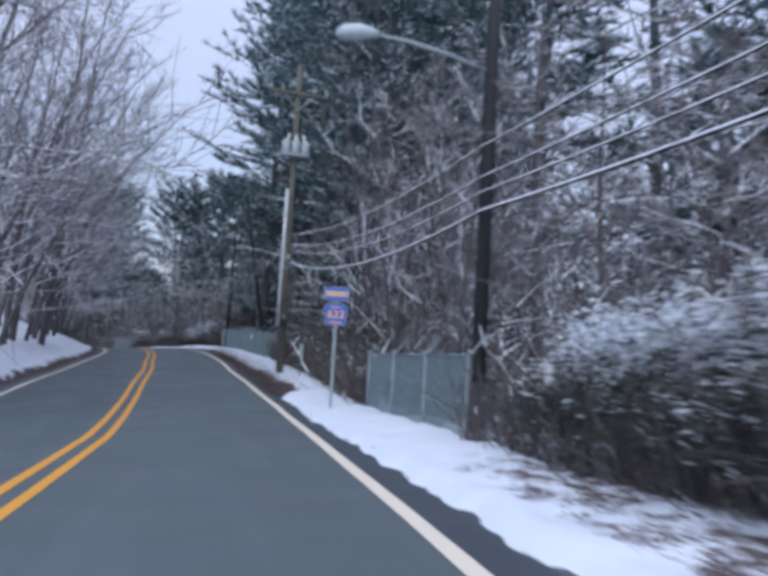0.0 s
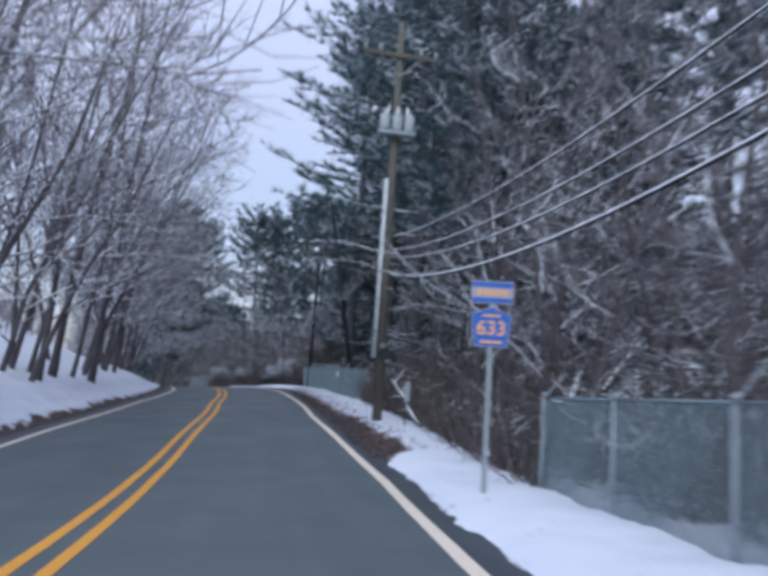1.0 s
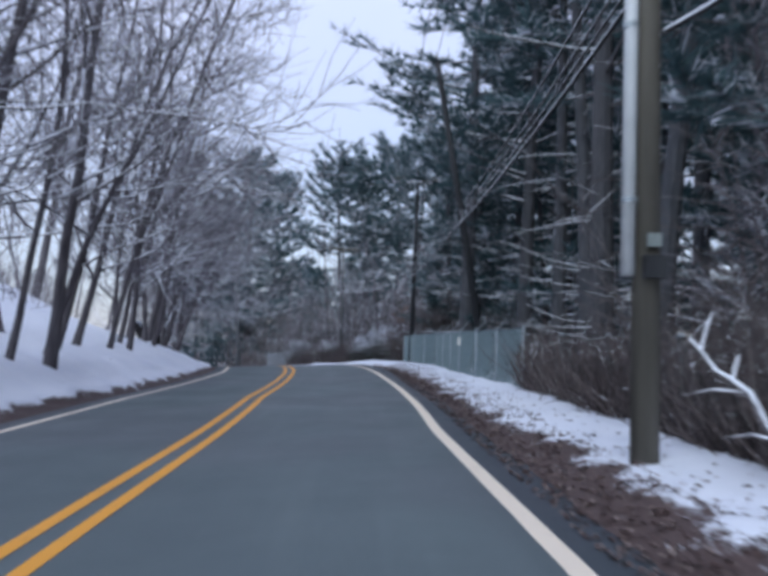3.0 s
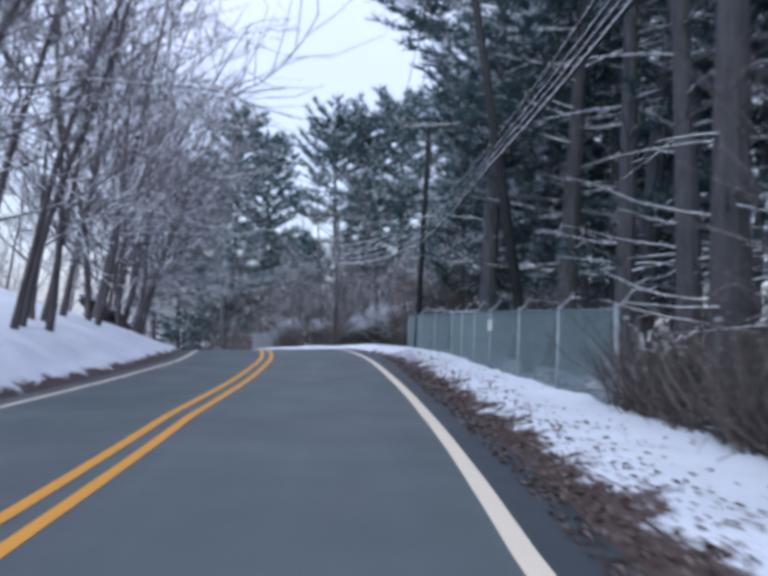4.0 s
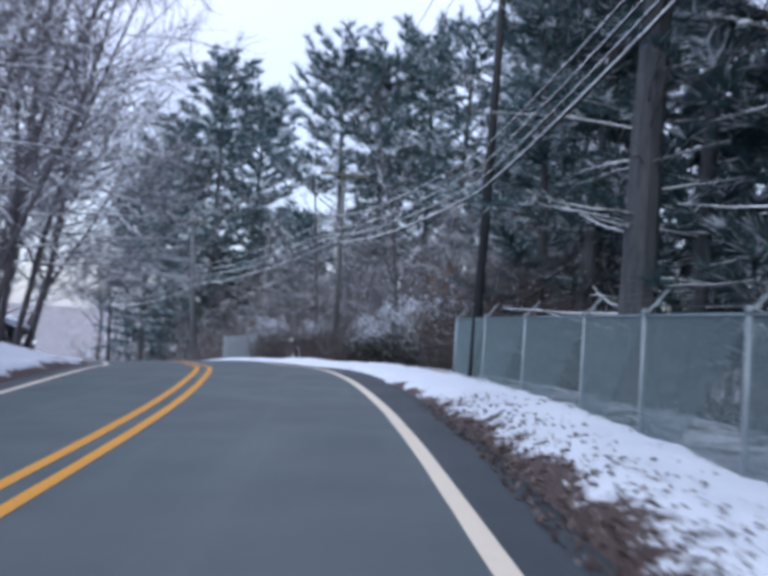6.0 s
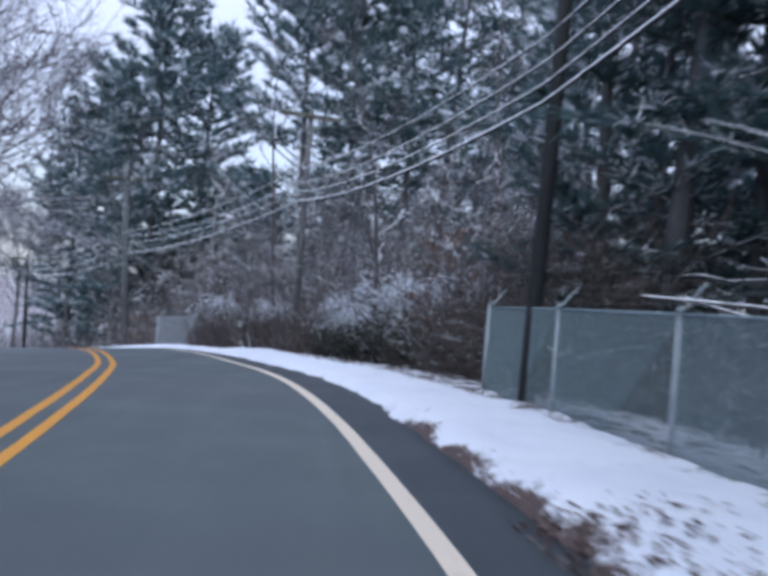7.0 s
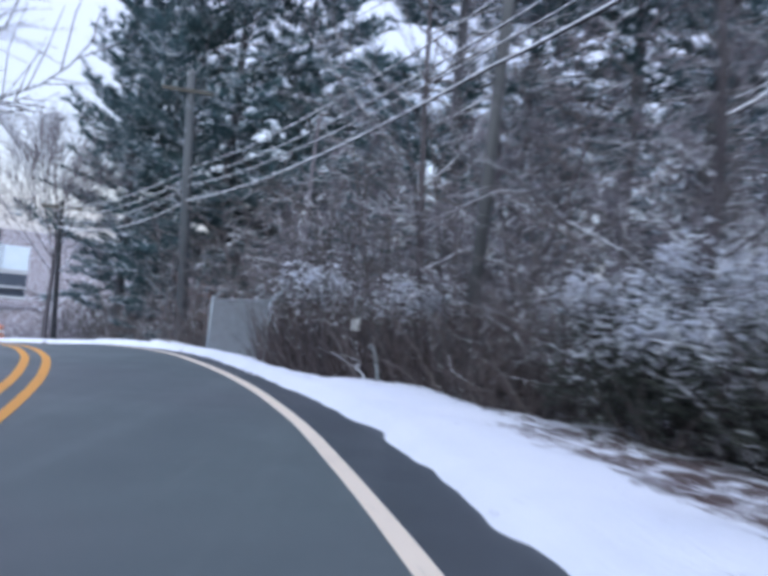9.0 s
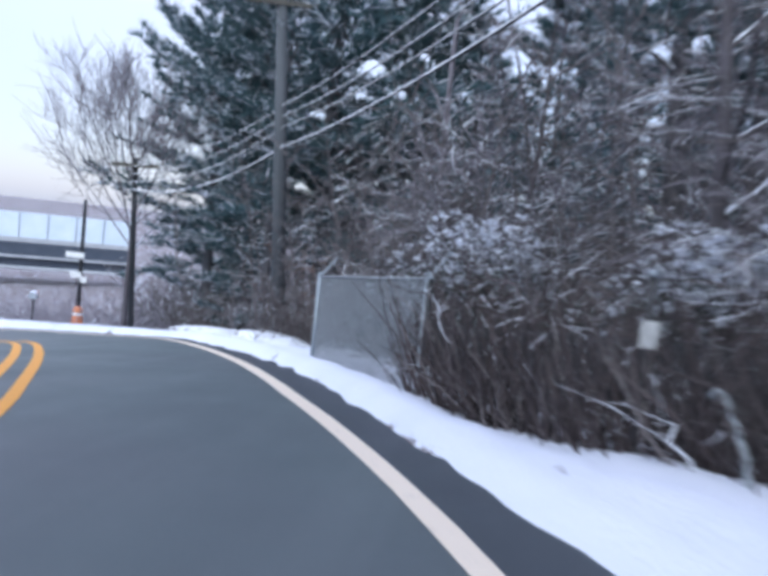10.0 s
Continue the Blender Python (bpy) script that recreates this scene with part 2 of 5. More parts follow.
# ---- mesh helpers ----
class Shape:
    """Collects vertices and faces, to become one mesh."""

    def __init__(self):
        self.v, self.f, self.w = [], [], []

    def tube(self, pts, radii, sides, cap=True):
        pts = [Vector(p) for p in pts]
        base = len(self.v)
        ref = Vector((0.31, 0.17, 0.93))
        for i, p in enumerate(pts):
            d = (pts[min(i + 1, len(pts) - 1)] - pts[max(i - 1, 0)]).normalized()
            a = d.cross(ref)
            a = (a if a.length > 0.05 else d.cross(Vector((1, 0, 0)))).normalized()
            b = d.cross(a)
            for k in range(sides):
                q = 2 * math.pi * k / sides
                self.v.append(p + (a * math.cos(q) + b * math.sin(q)) * radii[i])
        for i in range(len(pts) - 1):
            for k in range(sides):
                o, n = base + i * sides, (k + 1) % sides
                self.f.append((o + k, o + n, o + sides + n, o + sides + k))
        if cap:
            self.f.append(tuple(base + k for k in range(sides))[::-1])
            self.f.append(tuple(base + (len(pts) - 1) * sides + k for k in range(sides)))
        return self

    def box(self, x0, y0, z0, x1, y1, z1, m=None, bev=0.0):
        o = len(self.v)
        b = min(bev, (x1 - x0) / 3, (y1 - y0) / 3)
        ring = [(x0 + b, y0), (x1 - b, y0), (x1, y0 + b), (x1, y1 - b), (x1 - b, y1), (x0 + b, y1), (x0, y1 - b), (x0, y0 + b)] if b else [(x0, y0), (x1, y0), (x1, y1), (x0, y1)]
        n = len(ring)
        for z in (z0, z1):
            for x, y in ring:
                p = Vector((x, y, z))
                self.v.append(m @ p if m else p)
        for k in range(n):
            self.f.append((o + k, o + (k + 1) % n, o + n + (k + 1) % n, o + n + k))
        self.f += [tuple(o + k for k in range(n))[::-1], tuple(o + n + k for k in range(n))]
        return self

    def mesh(self, name, material, smooth=False):
        me = bpy.data.meshes.new(name)
        me.from_pydata([tuple(p) for p in self.v], [], self.f)
        if self.w:
            a = me.attributes.new("snow", "FLOAT", "POINT")
            a.data.foreach_set("value", np.array(self.w, dtype=np.float32))
        me.materials.append(material)
        if smooth:
            me.polygons.foreach_set("use_smooth", [True] * len(me.polygons))
        me.update()
        return me


def part(name, shape, material, parent, label="", smooth=False):
    ob = new(name, shape.mesh(name, material, smooth))
    ob.parent = parent
    if label:
        ob["label"] = label
    return ob


def holder(name, m, label, category, group="", kind=""):
    ob = new(name)
    ob.empty_display_size = 0.3
    ob.matrix_world = m
    return tagged(ob, label, category, group, kind)


# ---- the road's line: distance along it, place of the driving line, height of the asphalt there ----
ROAD = [
    (-30, -1.94, -29.93, 0.67),
    (-14, -0.91, -13.96, 0.33),
    (-6, -0.39, -5.98, 0.17),
    (2, 0.13, 2, 0.01),
    (10, 0.56, 9.99, -0.24),
    (18, 0.93, 17.98, -0.44),
    (26, 1.16, 25.98, -0.3),
    (34, 1.3, 33.98, -0.18),
    (42, 1.11, 41.97, -0.13),
    (50, 0.62, 49.96, -0.1),
    (58, -0.59, 57.86, -0.19),
    (65, -2.39, 64.58, -0.56),
    (69, -3.79, 68.33, -0.73),
    (73, -5.58, 71.9, -1),
    (77, -7.59, 75.36, -1.44),
    (81, -9.88, 78.63, -1.97),
    (85, -12.73, 81.43, -2.61),
    (89, -16.06, 83.64, -3.2),
    (95, -21.68, 85.67, -4),
    (101, -27.65, 86.4, -4.6),
    (113, -39.55, 85, -5.4),
    (125, -51.3, 82.6, -6),
    (145, -70.5, 77, -6.6),
]
BANK = 0.04


def spline(rows, step):
    """A smooth line through the rows, sampled every step of the first column."""
    a = np.array(rows, float)
    s = np.arange(a[0, 0], a[-1, 0] + 1e-6, step)
    slopes = np.gradient(a[:, 1:], a[:, 0], axis=0)
    i = np.clip(np.searchsorted(a[:, 0], s, "right") - 1, 0, len(a) - 2)
    h = (a[i + 1, 0] - a[i, 0])[:, None]
    t = (s - a[i, 0])[:, None] / h
    p0, p1, m0, m1 = a[i, 1:], a[i + 1, 1:], slopes[i] * h, slopes[i + 1] * h
    return s, (2 * t**3 - 3 * t**2 + 1) * p0 + (t**3 - 2 * t**2 + t) * m0 + (3 * t**2 - 2 * t**3) * p1 + (t**3 - t**2) * m1


RS, RP = spline(ROAD, 0.5)
RT = np.gradient(RP[:, :2], axis=0)
RT /= np.linalg.norm(RT, axis=1)[:, None]


def along(s):
    """Place and right-hand direction of the driving line at s."""
    p = np.array([np.interp(s, RS, RP[:, k]) for k in range(3)])
    t = np.array([np.interp(s, RS, RT[:, k]) for k in range(2)])
    t /= np.linalg.norm(t)
    return p, np.array((t[1], -t[0]))


def to_su(xy):
    """Distance along the road, offset to the right, and asphalt height, for many points."""
    xy = np.atleast_2d(np.asarray(xy, float))
    out = np.zeros((len(xy), 3))
    for o in range(0, len(xy), 4000):
        q = xy[o:o + 4000]
        d = ((q[:, None, :] - RP[None, :, :2]) ** 2).sum(2)
        i = np.argmin(d, 1)
        r, t = q - RP[i, :2], RT[i]
        w = (r * t).sum(1)
        out[o:o + 4000, 0] = RS[i] + w
        out[o:o + 4000, 1] = r[:, 0] * t[:, 1] - r[:, 1] * t[:, 0]
        out[o:o + 4000, 2] = RP[i, 2]
    return out


def table(rows):
    a = np.array(rows, float)
    return lambda s: np.interp(s, a[:, 0], a[:, 1])


white_u = table([(0, 1.35), (6, 1.43), (12, 1.47), (18, 1.48), (24, 1.24), (30, 0.98), (36, 0.99), (42, 1.04), (48, 1.08), (54, 1.20), (60, 1.27), (66, 1.41), (72, 1.23), (80, 1.27)])
yellow_u = table([(0, -1.99), (6, -1.85), (12, -1.75), (18, -1.95), (24, -2.05), (30, -2.07), (36, -2.19), (42, -2.01), (48, -1.94), (54, -1.84), (60, -1.68), (66, -1.48), (72, -1.27), (80, -1.40)])
left_u = table([(0, -4.92), (6, -5.02), (12, -5.14), (18, -5.24), (24, -5.20), (30, -5.04), (36, -4.93), (42, -4.62), (48, -4.40), (54, -4.41), (60, -4.28), (66, -4.24), (72, -4.27), (80, -4.32)])
edge_u = table([(0, 1.90), (10, 1.88), (15, 1.82), (18, 1.92), (23, 1.62), (30, 1.42), (39, 1.42), (46, 1.68), (52, 1.82), (56, 2.0), (58, 1.96), (62, 2.0), (66, 2.12), (70, 1.72), (80, 1.62)])
snow_u = table([(0, 1.78), (19.5, 1.72), (21.5, 2.4), (26, 2.35), (29, 2.05), (32, 1.85), (36, 1.88), (40, 1.95), (46, 2.05), (51, 2.05), (56, 1.84), (62, 1.88), (65, 1.9), (70, 1.6), (80, 1.5)])
blur_u = table([(0, 0.15), (19.5, 0.2), (23.5, 0.8), (40, 0.8), (50, 0.6), (57, 0.25), (60, 0.15)])
bank_k = table([(-30, 1.0), (55, 1.0), (60, 0.75), (66, 0.25), (71, 0.0)])


def smooth01(x):
    x = np.clip(x, 0, 1)
    return x * x * (3 - 2 * x)


def land(s, u, z):
    """Height of the ground beside the road."""
    s, u, z = np.broadcast_arrays(np.asarray(s, float), np.asarray(u, float), np.asarray(z, float))
    base = z + BANK * np.clip(u, -5.5, 3.0)
    e, le = edge_u(s), left_u(s) - 0.5
    right = 0.05 * smooth01((u - e) / 0.8) - 0.5 * smooth01((u - 4.2) / 5.0) - 0.8 * smooth01((u - 10) / 30) - 2.4 * smooth01((s - 84) / 10) * smooth01((u - 8) / 14) - 0.27 * smooth01((s - 68) / 3.5) * smooth01((u - 1.9) / 0.9)
    dl = le - u
    left = bank_k(s) * (0.06 * smooth01(dl / 0.5) + 0.30 * np.clip(dl, 0, 9) * smooth01(dl / 1.6) + 1.3 * smooth01((dl - 5) / 8) + 1.6 * smooth01((dl - 9) / 22)) - 0.3 * (1 - bank_k(s)) * smooth01(dl / 5)
    return base + np.where(u > 0, np.where(u > e, right, 0), np.where(dl > 0, left, 0))


def ground_at(x, y):
    a = to_su((x, y))[0]
    return float(land(a[0], a[1], a[2]))


def at_su(s, u):
    p, n = along(s)
    return float(p[0] + n[0] * u), float(p[1] + n[1] * u), float(land(s, u, p[2]))


def strip(name, s_list, u_of, lift, material, label, category, snow=None, kind="structure", rim=0.0):
    """A sheet along the road: u_of(s) gives the offsets across it, lift(s, u, x, y, z) the height."""
    sh = Shape()
    n = None
    for s in s_list:
        p, r = along(s)
        us = u_of(s)
        n = len(us)
        for j, u in enumerate(us):
            x, y = p[0] + r[0] * u, p[1] + r[1] * u
            z = lift(s, u, x, y, p[2])
            if rim and j in (0, n - 1):
                z -= rim
            sh.v.append((x, y, z))
            if snow:
                sh.w.append(snow(s, u, x, y))
    for i in range(len(s_list) - 1):
        for j in range(n - 1):
            o = i * n + j
            sh.f.append((o, o + 1, o + n + 1, o + n))
    ob = new(name, sh.mesh(name, material, True))
    return tagged(ob, label, category, kind=kind)


def fbm(x, y, scale, seed=0.0):
    return noise.fractal(Vector((x * scale, y * scale, seed)), 0.7, 2.1, 4)


# ---- road, markings, verges, ground ----
def asphalt_z(s, u, x, y, z):
    return z + BANK * max(u, -5.5)


def road_across(s):
    a, b = float(left_u(s)) - 0.5, float(edge_u(s)) + 0.25 + 0.07 * fbm(0, s, 0.9, 3.0)
    w = float(white_u(s))
    return [a] + list(np.linspace(a + 0.02, w - 0.05, 11)) + [w + 0.05] + list(np.linspace(w + 0.2, b - 0.02, 3)) + [b]


ROAD_S = list(np.arange(-28, 132, 1.0))
road = strip("road", ROAD_S, road_across, lambda s, u, x, y, z: asphalt_z(s, u, x, y, z), ASPHALT, "dark blue-grey asphalt two-lane road, damp and worn", "road", lambda s, u, x, y: float(u < white_u(s) + 0.02 and u > left_u(s) - 0.02), rim=0.12)


def marking(name, centre, width, material, label):
    strip(name, list(np.arange(-28, 130, 0.6)), lambda s: [float(centre(s)) - width / 2 + 0.006 * fbm(s, 0, 2.0, width), float(centre(s)) + width / 2 + 0.006 * fbm(s, 5, 2.0, width)],
          lambda s, u, x, y, z: asphalt_z(s, u, x, y, z) + 0.005, material, label, "road marking")


marking("edge_line", white_u, 0.15, LINE_WHITE, "worn white edge line painted on the asphalt")
marking("edge_line", left_u, 0.13, LINE_WHITE, "thin white edge line along the snow bank")
marking("centre_line", lambda s: yellow_u(s) - 0.15, 0.125, LINE_YELLOW, "orange-yellow line of the double centre marking")
marking("centre_line", lambda s: yellow_u(s) + 0.15, 0.125, LINE_YELLOW, "orange-yellow line of the double centre marking")


def right_snow(s, u, x, y):
    k = smooth01((u - snow_u(s) + 0.22 * fbm(x, y, 1.3, 7.0)) / blur_u(s) + 0.5)
    far = smooth01((u - (3.6 if s < 21.5 else 3.1 if s < 56 else 3.0 if s < 66 else 3.35)) / 0.6)
    if 55 < s < 66:
        far *= 1.35
    near = smooth01((9.5 - s) / 3.0) * smooth01((u - 2.1) / 0.4)
    return float(k * (1 - 0.42 * far) * (1 - 0.5 * near) if s < 85 else 0.85 * k)


def right_lift(s, u, x, y, z):
    w = right_snow(s, u, x, y)
    e = float(edge_u(s))
    g = float(land(s, u, z))
    lump = 0.05 * fbm(x, y, 1.1, 1.0) + 0.022 * fbm(x, y, 4.5, 2.0)
    thick = 0.085 * w + (0.03 if u > e + 0.1 else 0.0)
    ease = smooth01((u - e + 0.15 + 0.12 * fbm(x, y, 1.7, 9.0)) / 0.35)
    return g - 0.05 + ease * (0.045 + thick + lump * smooth01((u - e) / 0.6))


def right_across(s):
    e = float(edge_u(s))
    return [e - 0.35 + 0.13 * k for k in range(22)] + [e + 2.6 + 0.35 * k for k in range(22)]


strip("verge_right", list(np.arange(-10, 62, 0.16)) + list(np.arange(62, 120, 0.3)), right_across, right_lift, VERGE, "snowy roadside verge strewn with brown leaf litter", "verge", right_snow)


def left_snow(s, u, x, y):
    d = float(left_u(s)) - 0.45 - u
    return float(smooth01((d - 0.25 + 0.25 * fbm(x, y, 1.2, 4.0)) / 0.3) * (1.0 - 0.12 * smooth01((d - 5) / 6)))


def left_lift(s, u, x, y, z):
    d = float(left_u(s)) - 0.45 - u
    return float(land(s, u, z)) - 0.05 + smooth01((d + 0.1 + 0.12 * fbm(x, y, 0.8, 6.0)) / 0.4) * (0.05 + 0.11 * left_snow(s, u, x, y) + 0.10 * fbm(x, y, 0.6, 1.0) * smooth01(d / 1.5) + 0.02 * fbm(x, y, 3.5, 2.0))


def left_across(s):
    e = float(left_u(s)) - 0.45
    return [e + 0.35 - 0.1 * k for k in range(12)] + [e - 0.85 - 0.2 * k for k in range(12)] + [e - 3.25 - 0.5 * k for k in range(1, 28)]


strip("verge_left", list(np.arange(0, 64, 0.17)) + list(np.arange(64, 75, 0.3)) + list(np.arange(75, 120, 0.8)), left_across, left_lift, VERGE, "bank of smooth snow rising from the road into the trees", "verge", left_snow)


def make_ground():
    def axis(lo, hi, step, far):
        a = list(np.arange(lo, hi, step))
        d, left, right = step, [], []
        x = lo
        while x > -far:
            d *= 1.25
            x -= d
            left.append(x)
        d, x = step, a[-1]
        while x < far:
            d *= 1.25
            x += d
            right.append(x)
        return np.array(left[::-1] + a + right)
    xs, ys = axis(-60, 45, 1.2, 2500), axis(-30, 130, 1.2, 2500)
    gx, gy = np.meshgrid(xs, ys)
    pts = np.column_stack((gx.ravel(), gy.ravel()))
    su_ = to_su(pts)
    z = land(su_[:, 0], su_[:, 1], su_[:, 2])
    far = smooth01((np.abs(su_[:, 1]) - 40) / 200)
    z = z * (1 - far) + far * -12.0
    inner = (su_[:, 1] > -19) & (su_[:, 1] < 12) & (su_[:, 0] < 125)
    near_road = (su_[:, 1] > left_u(su_[:, 0]) - 1.9) & (su_[:, 1] < edge_u(su_[:, 0]) + 1.6)
    z = z - np.where(inner, 0.12, 0.0) - np.where(near_road, 0.35, 0.0)
    sh = Shape()
    sh.v = [(float(p[0]), float(p[1]), float(q) + 0.12 * fbm(p[0], p[1], 0.25, 2.0)) for p, q in zip(pts, z)]
    sh.w = [float(0.62 - 0.30 * smooth01((a - 82) / 5) * smooth01((b - 6) / 4)) for a, b in su_[:, :2]]
    w, h = len(xs), len(ys)
    sh.f = [(j * w + i, j * w + i + 1, (j + 1) * w + i + 1, (j + 1) * w + i) for j in range(h - 1) for i in range(w - 1)]
    tagged(new("ground", sh.mesh("ground", VERGE, True)), "woodland floor of patchy snow and brown leaves", "ground", kind="structure")


make_ground()


# ---- trees ----
def bent(rng, start, direction, length, n, wobble, lift):
    """A line of n steps that wanders and bends upwards (lift > 0) or droops."""
    d, p, pts = Vector(direction).normalized(), Vector(start), [Vector(start)]
    for _ in range(n):
        d = (d + Vector((rng.gauss(0, wobble), rng.gauss(0, wobble), rng.gauss(0, wobble) + lift))).normalized()
        p = p + d * (length / n)
        pts.append(p.copy())
    return pts


def taper(a, b, n):
    return [a + (b - a) * i / n for i in range(n + 1)]


def side_dir(rng, d, angle):
    d = d.normalized()
    a = d.cross(Vector((rng.gauss(0, 1), rng.gauss(0, 1), rng.gauss(0, 1)))).normalized()
    return (d * math.cos(angle) + a * math.sin(angle)).normalized()


def bare_tree(seed, height, girth, first, spread, limbs, subs, twigs, lift, thick_twig=0.012, flat=0.0):
    """Meshes of a leafless tree: trunk, limbs, twigs."""
    rng = random.Random(seed)
    trunk, limb_list, twig = Shape(), [], Shape()
    tp = bent(rng, (0, 0, -0.25), (rng.gauss(0, 0.05), rng.gauss(0, 0.05), 1), height, 11, 0.055, 0.03)
    tr = [girth * (1.25 if i == 0 else 1) * (1 - 0.86 * (i / 11) ** 0.9) for i in range(12)]
    trunk.tube(tp, tr, 8)
    for k in range(limbs):
        h = first + (0.97 - first) * (k + rng.random() * 0.9) / limbs
        i = h * 11
        a, b = tp[int(i)], tp[min(int(i) + 1, 11)]
        o = a.lerp(b, i - int(i))
        q = k * 2.4 + rng.gauss(0, 0.5)
        tilt = rng.uniform(0.55, 1.1) * (1 - flat) + flat * rng.uniform(1.1, 1.6)
        ln = spread * height * (1.05 - 0.7 * h) * rng.uniform(0.7, 1.2)
        r0 = max(0.018, girth * (1 - 0.8 * h) * 0.42)
        d = Vector((math.cos(q) * math.sin(tilt), math.sin(q) * math.sin(tilt), math.cos(tilt)))
        lp = bent(rng, o, d, ln, 6, 0.13, lift)
        limb = Shape()
        limb_list.append(limb)
        limb.tube(lp, taper(r0, 0.010, 6), 5, False)
        for j in range(subs):
            f = 0.2 + 0.8 * (j + rng.random()) / subs
            i2 = min(f, 0.99) * 6
            o2 = lp[int(i2)].lerp(lp[int(i2) + 1], i2 - int(i2))
            sd = side_dir(rng, lp[int(i2) + 1] - lp[int(i2)], rng.uniform(0.4, 0.95))
            sd.z += 0.15 - flat * 0.15
            sl = ln * (0.62 - 0.35 * f) * rng.uniform(0.7, 1.3)
            sp = bent(rng, o2, sd, sl, 4, 0.17, lift * 0.8)
            limb.tube(sp, taper(max(0.011, r0 * 0.42), 0.007, 4), 4, False)
            for m in range(twigs):
                f3 = 0.15 + 0.85 * (m + rng.random()) / twigs
                i3 = min(f3, 0.99) * 4
                o3 = sp[int(i3)].lerp(sp[int(i3) + 1], i3 - int(i3))
                td = side_dir(rng, sp[int(i3) + 1] - sp[int(i3)], rng.uniform(0.35, 0.9))
                td.z += 0.12
                twig.tube(bent(rng, o3, td, sl * rng.uniform(0.4, 0.8), 2, 0.2, lift), taper(thick_twig, thick_twig * 0.4, 2), 3, False)
    return [trunk, twig] + limb_list


def blade(sh, o, d, up, length, width, snow):
    i = len(sh.v)
    side = d.cross(up)
    side = side.normalized() * width if side.length > 1e-4 else Vector((width, 0, 0))
    sh.v += [o - side * 0.5, o + side * 0.5, o + d * length]
    sh.w += [snow, snow, snow]
    sh.f.append((i, i + 1, i + 2))


def tuft(sh, rng, o, d, size, blades, snow, fat=0.12):
    for _ in range(blades):
        v = (d * 0.9 + Vector((rng.gauss(0, 0.65), rng.gauss(0, 0.65), rng.gauss(0, 0.28)))).normalized()
        blade(sh, o, v, Vector((rng.gauss(0, 1), rng.gauss(0, 1), rng.gauss(0, 1))), size * rng.uniform(0.6, 1.2), size * fat, snow + rng.gauss(0, 0.25))


def pine_tree(seed, height, girth, first, spread, limbs, subs, tufts, blades, size, dead=10, fat=0.12, round_top=False):
    """Meshes of a tall pine: trunk, limbs, needle clumps in flat sprays."""
    rng = random.Random(seed)
    trunk, limb, leaf = Shape(), Shape(), Shape()
    tp = bent(rng, (0, 0, -0.3), (rng.gauss(0, 0.02), rng.gauss(0, 0.02), 1), height, 10, 0.018, 0.02)
    trunk.tube(tp, [girth * (1.2 if i == 0 else 1) * (1 - 0.9 * i / 10) + 0.01 for i in range(11)], 9)
    for k in range(dead):
        h = rng.uniform(0.06, first)
        i = h * 10
        o = tp[int(i)].lerp(tp[int(i) + 1], i - int(i))
        q = rng.uniform(0, 6.28)
        lp = bent(rng, o, (math.cos(q), math.sin(q), rng.uniform(-0.1, 0.25)), rng.uniform(0.6, 2.6), 4, 0.1, 0.0)
        limb.tube(lp, taper(0.028, 0.008, 4), 4, False)
    for k in range(limbs):
        h = first + (0.985 - first) * ((k + rng.random()) / limbs) ** 0.85
        i = min(h, 0.995) * 10
        o = tp[int(i)].lerp(tp[int(i) + 1], i - int(i))
        q = k * 2.4 + rng.gauss(0, 0.6)
        rel = (h - first) / (1 - first)
        ln = spread * (1.0 - (0.66 * rel ** 3.0 if round_top else 0.72 * rel ** 1.3)) * rng.uniform(0.55, 1.15) * (0.75 + 0.25 * min(1, rel * 5))
        d = Vector((math.cos(q), math.sin(q), 0.12 + (0.75 * rel * rel if round_top else 0.45 * rel) + rng.gauss(0, 0.12)))
        lp = bent(rng, o, d, ln, 5, 0.07, 0.035)
        limb.tube(lp, taper(max(0.02, girth * 0.22 * (1 - 0.7 * rel)), 0.012, 5), 4, False)
        for j in range(subs):
            f0 = 0.3 * (1 - rel * rel)
            f = f0 + (1 - f0) * (j + rng.random()) / subs
            i2 = min(f, 0.99) * 5
            o2 = lp[int(i2)].lerp(lp[int(i2) + 1], i2 - int(i2))
            dl = (lp[int(i2) + 1] - lp[int(i2)]).normalized()
            w = dl.cross(Vector((0, 0, 1))).normalized() * (1 if j % 2 else -1)
            sd = (dl * 0.75 + w * rng.uniform(0.3, 0.9) + Vector((0, 0, rng.gauss(0.06, 0.1)))).normalized()
            sl = ln * 0.34 * rng.uniform(0.6, 1.25)
            limb.tube([o2, o2 + sd * sl], [0.012, 0.006], 3, False)
            for m in range(tufts):
                o3 = o2 + sd * sl * (0.15 + 0.9 * (m + rng.random()) / tufts)
                tuft(leaf, rng, o3, (sd + Vector((0, 0, 0.22))).normalized(), size, blades, 0.5 + rng.gauss(0, 0.3), fat)
    return trunk, limb, leaf


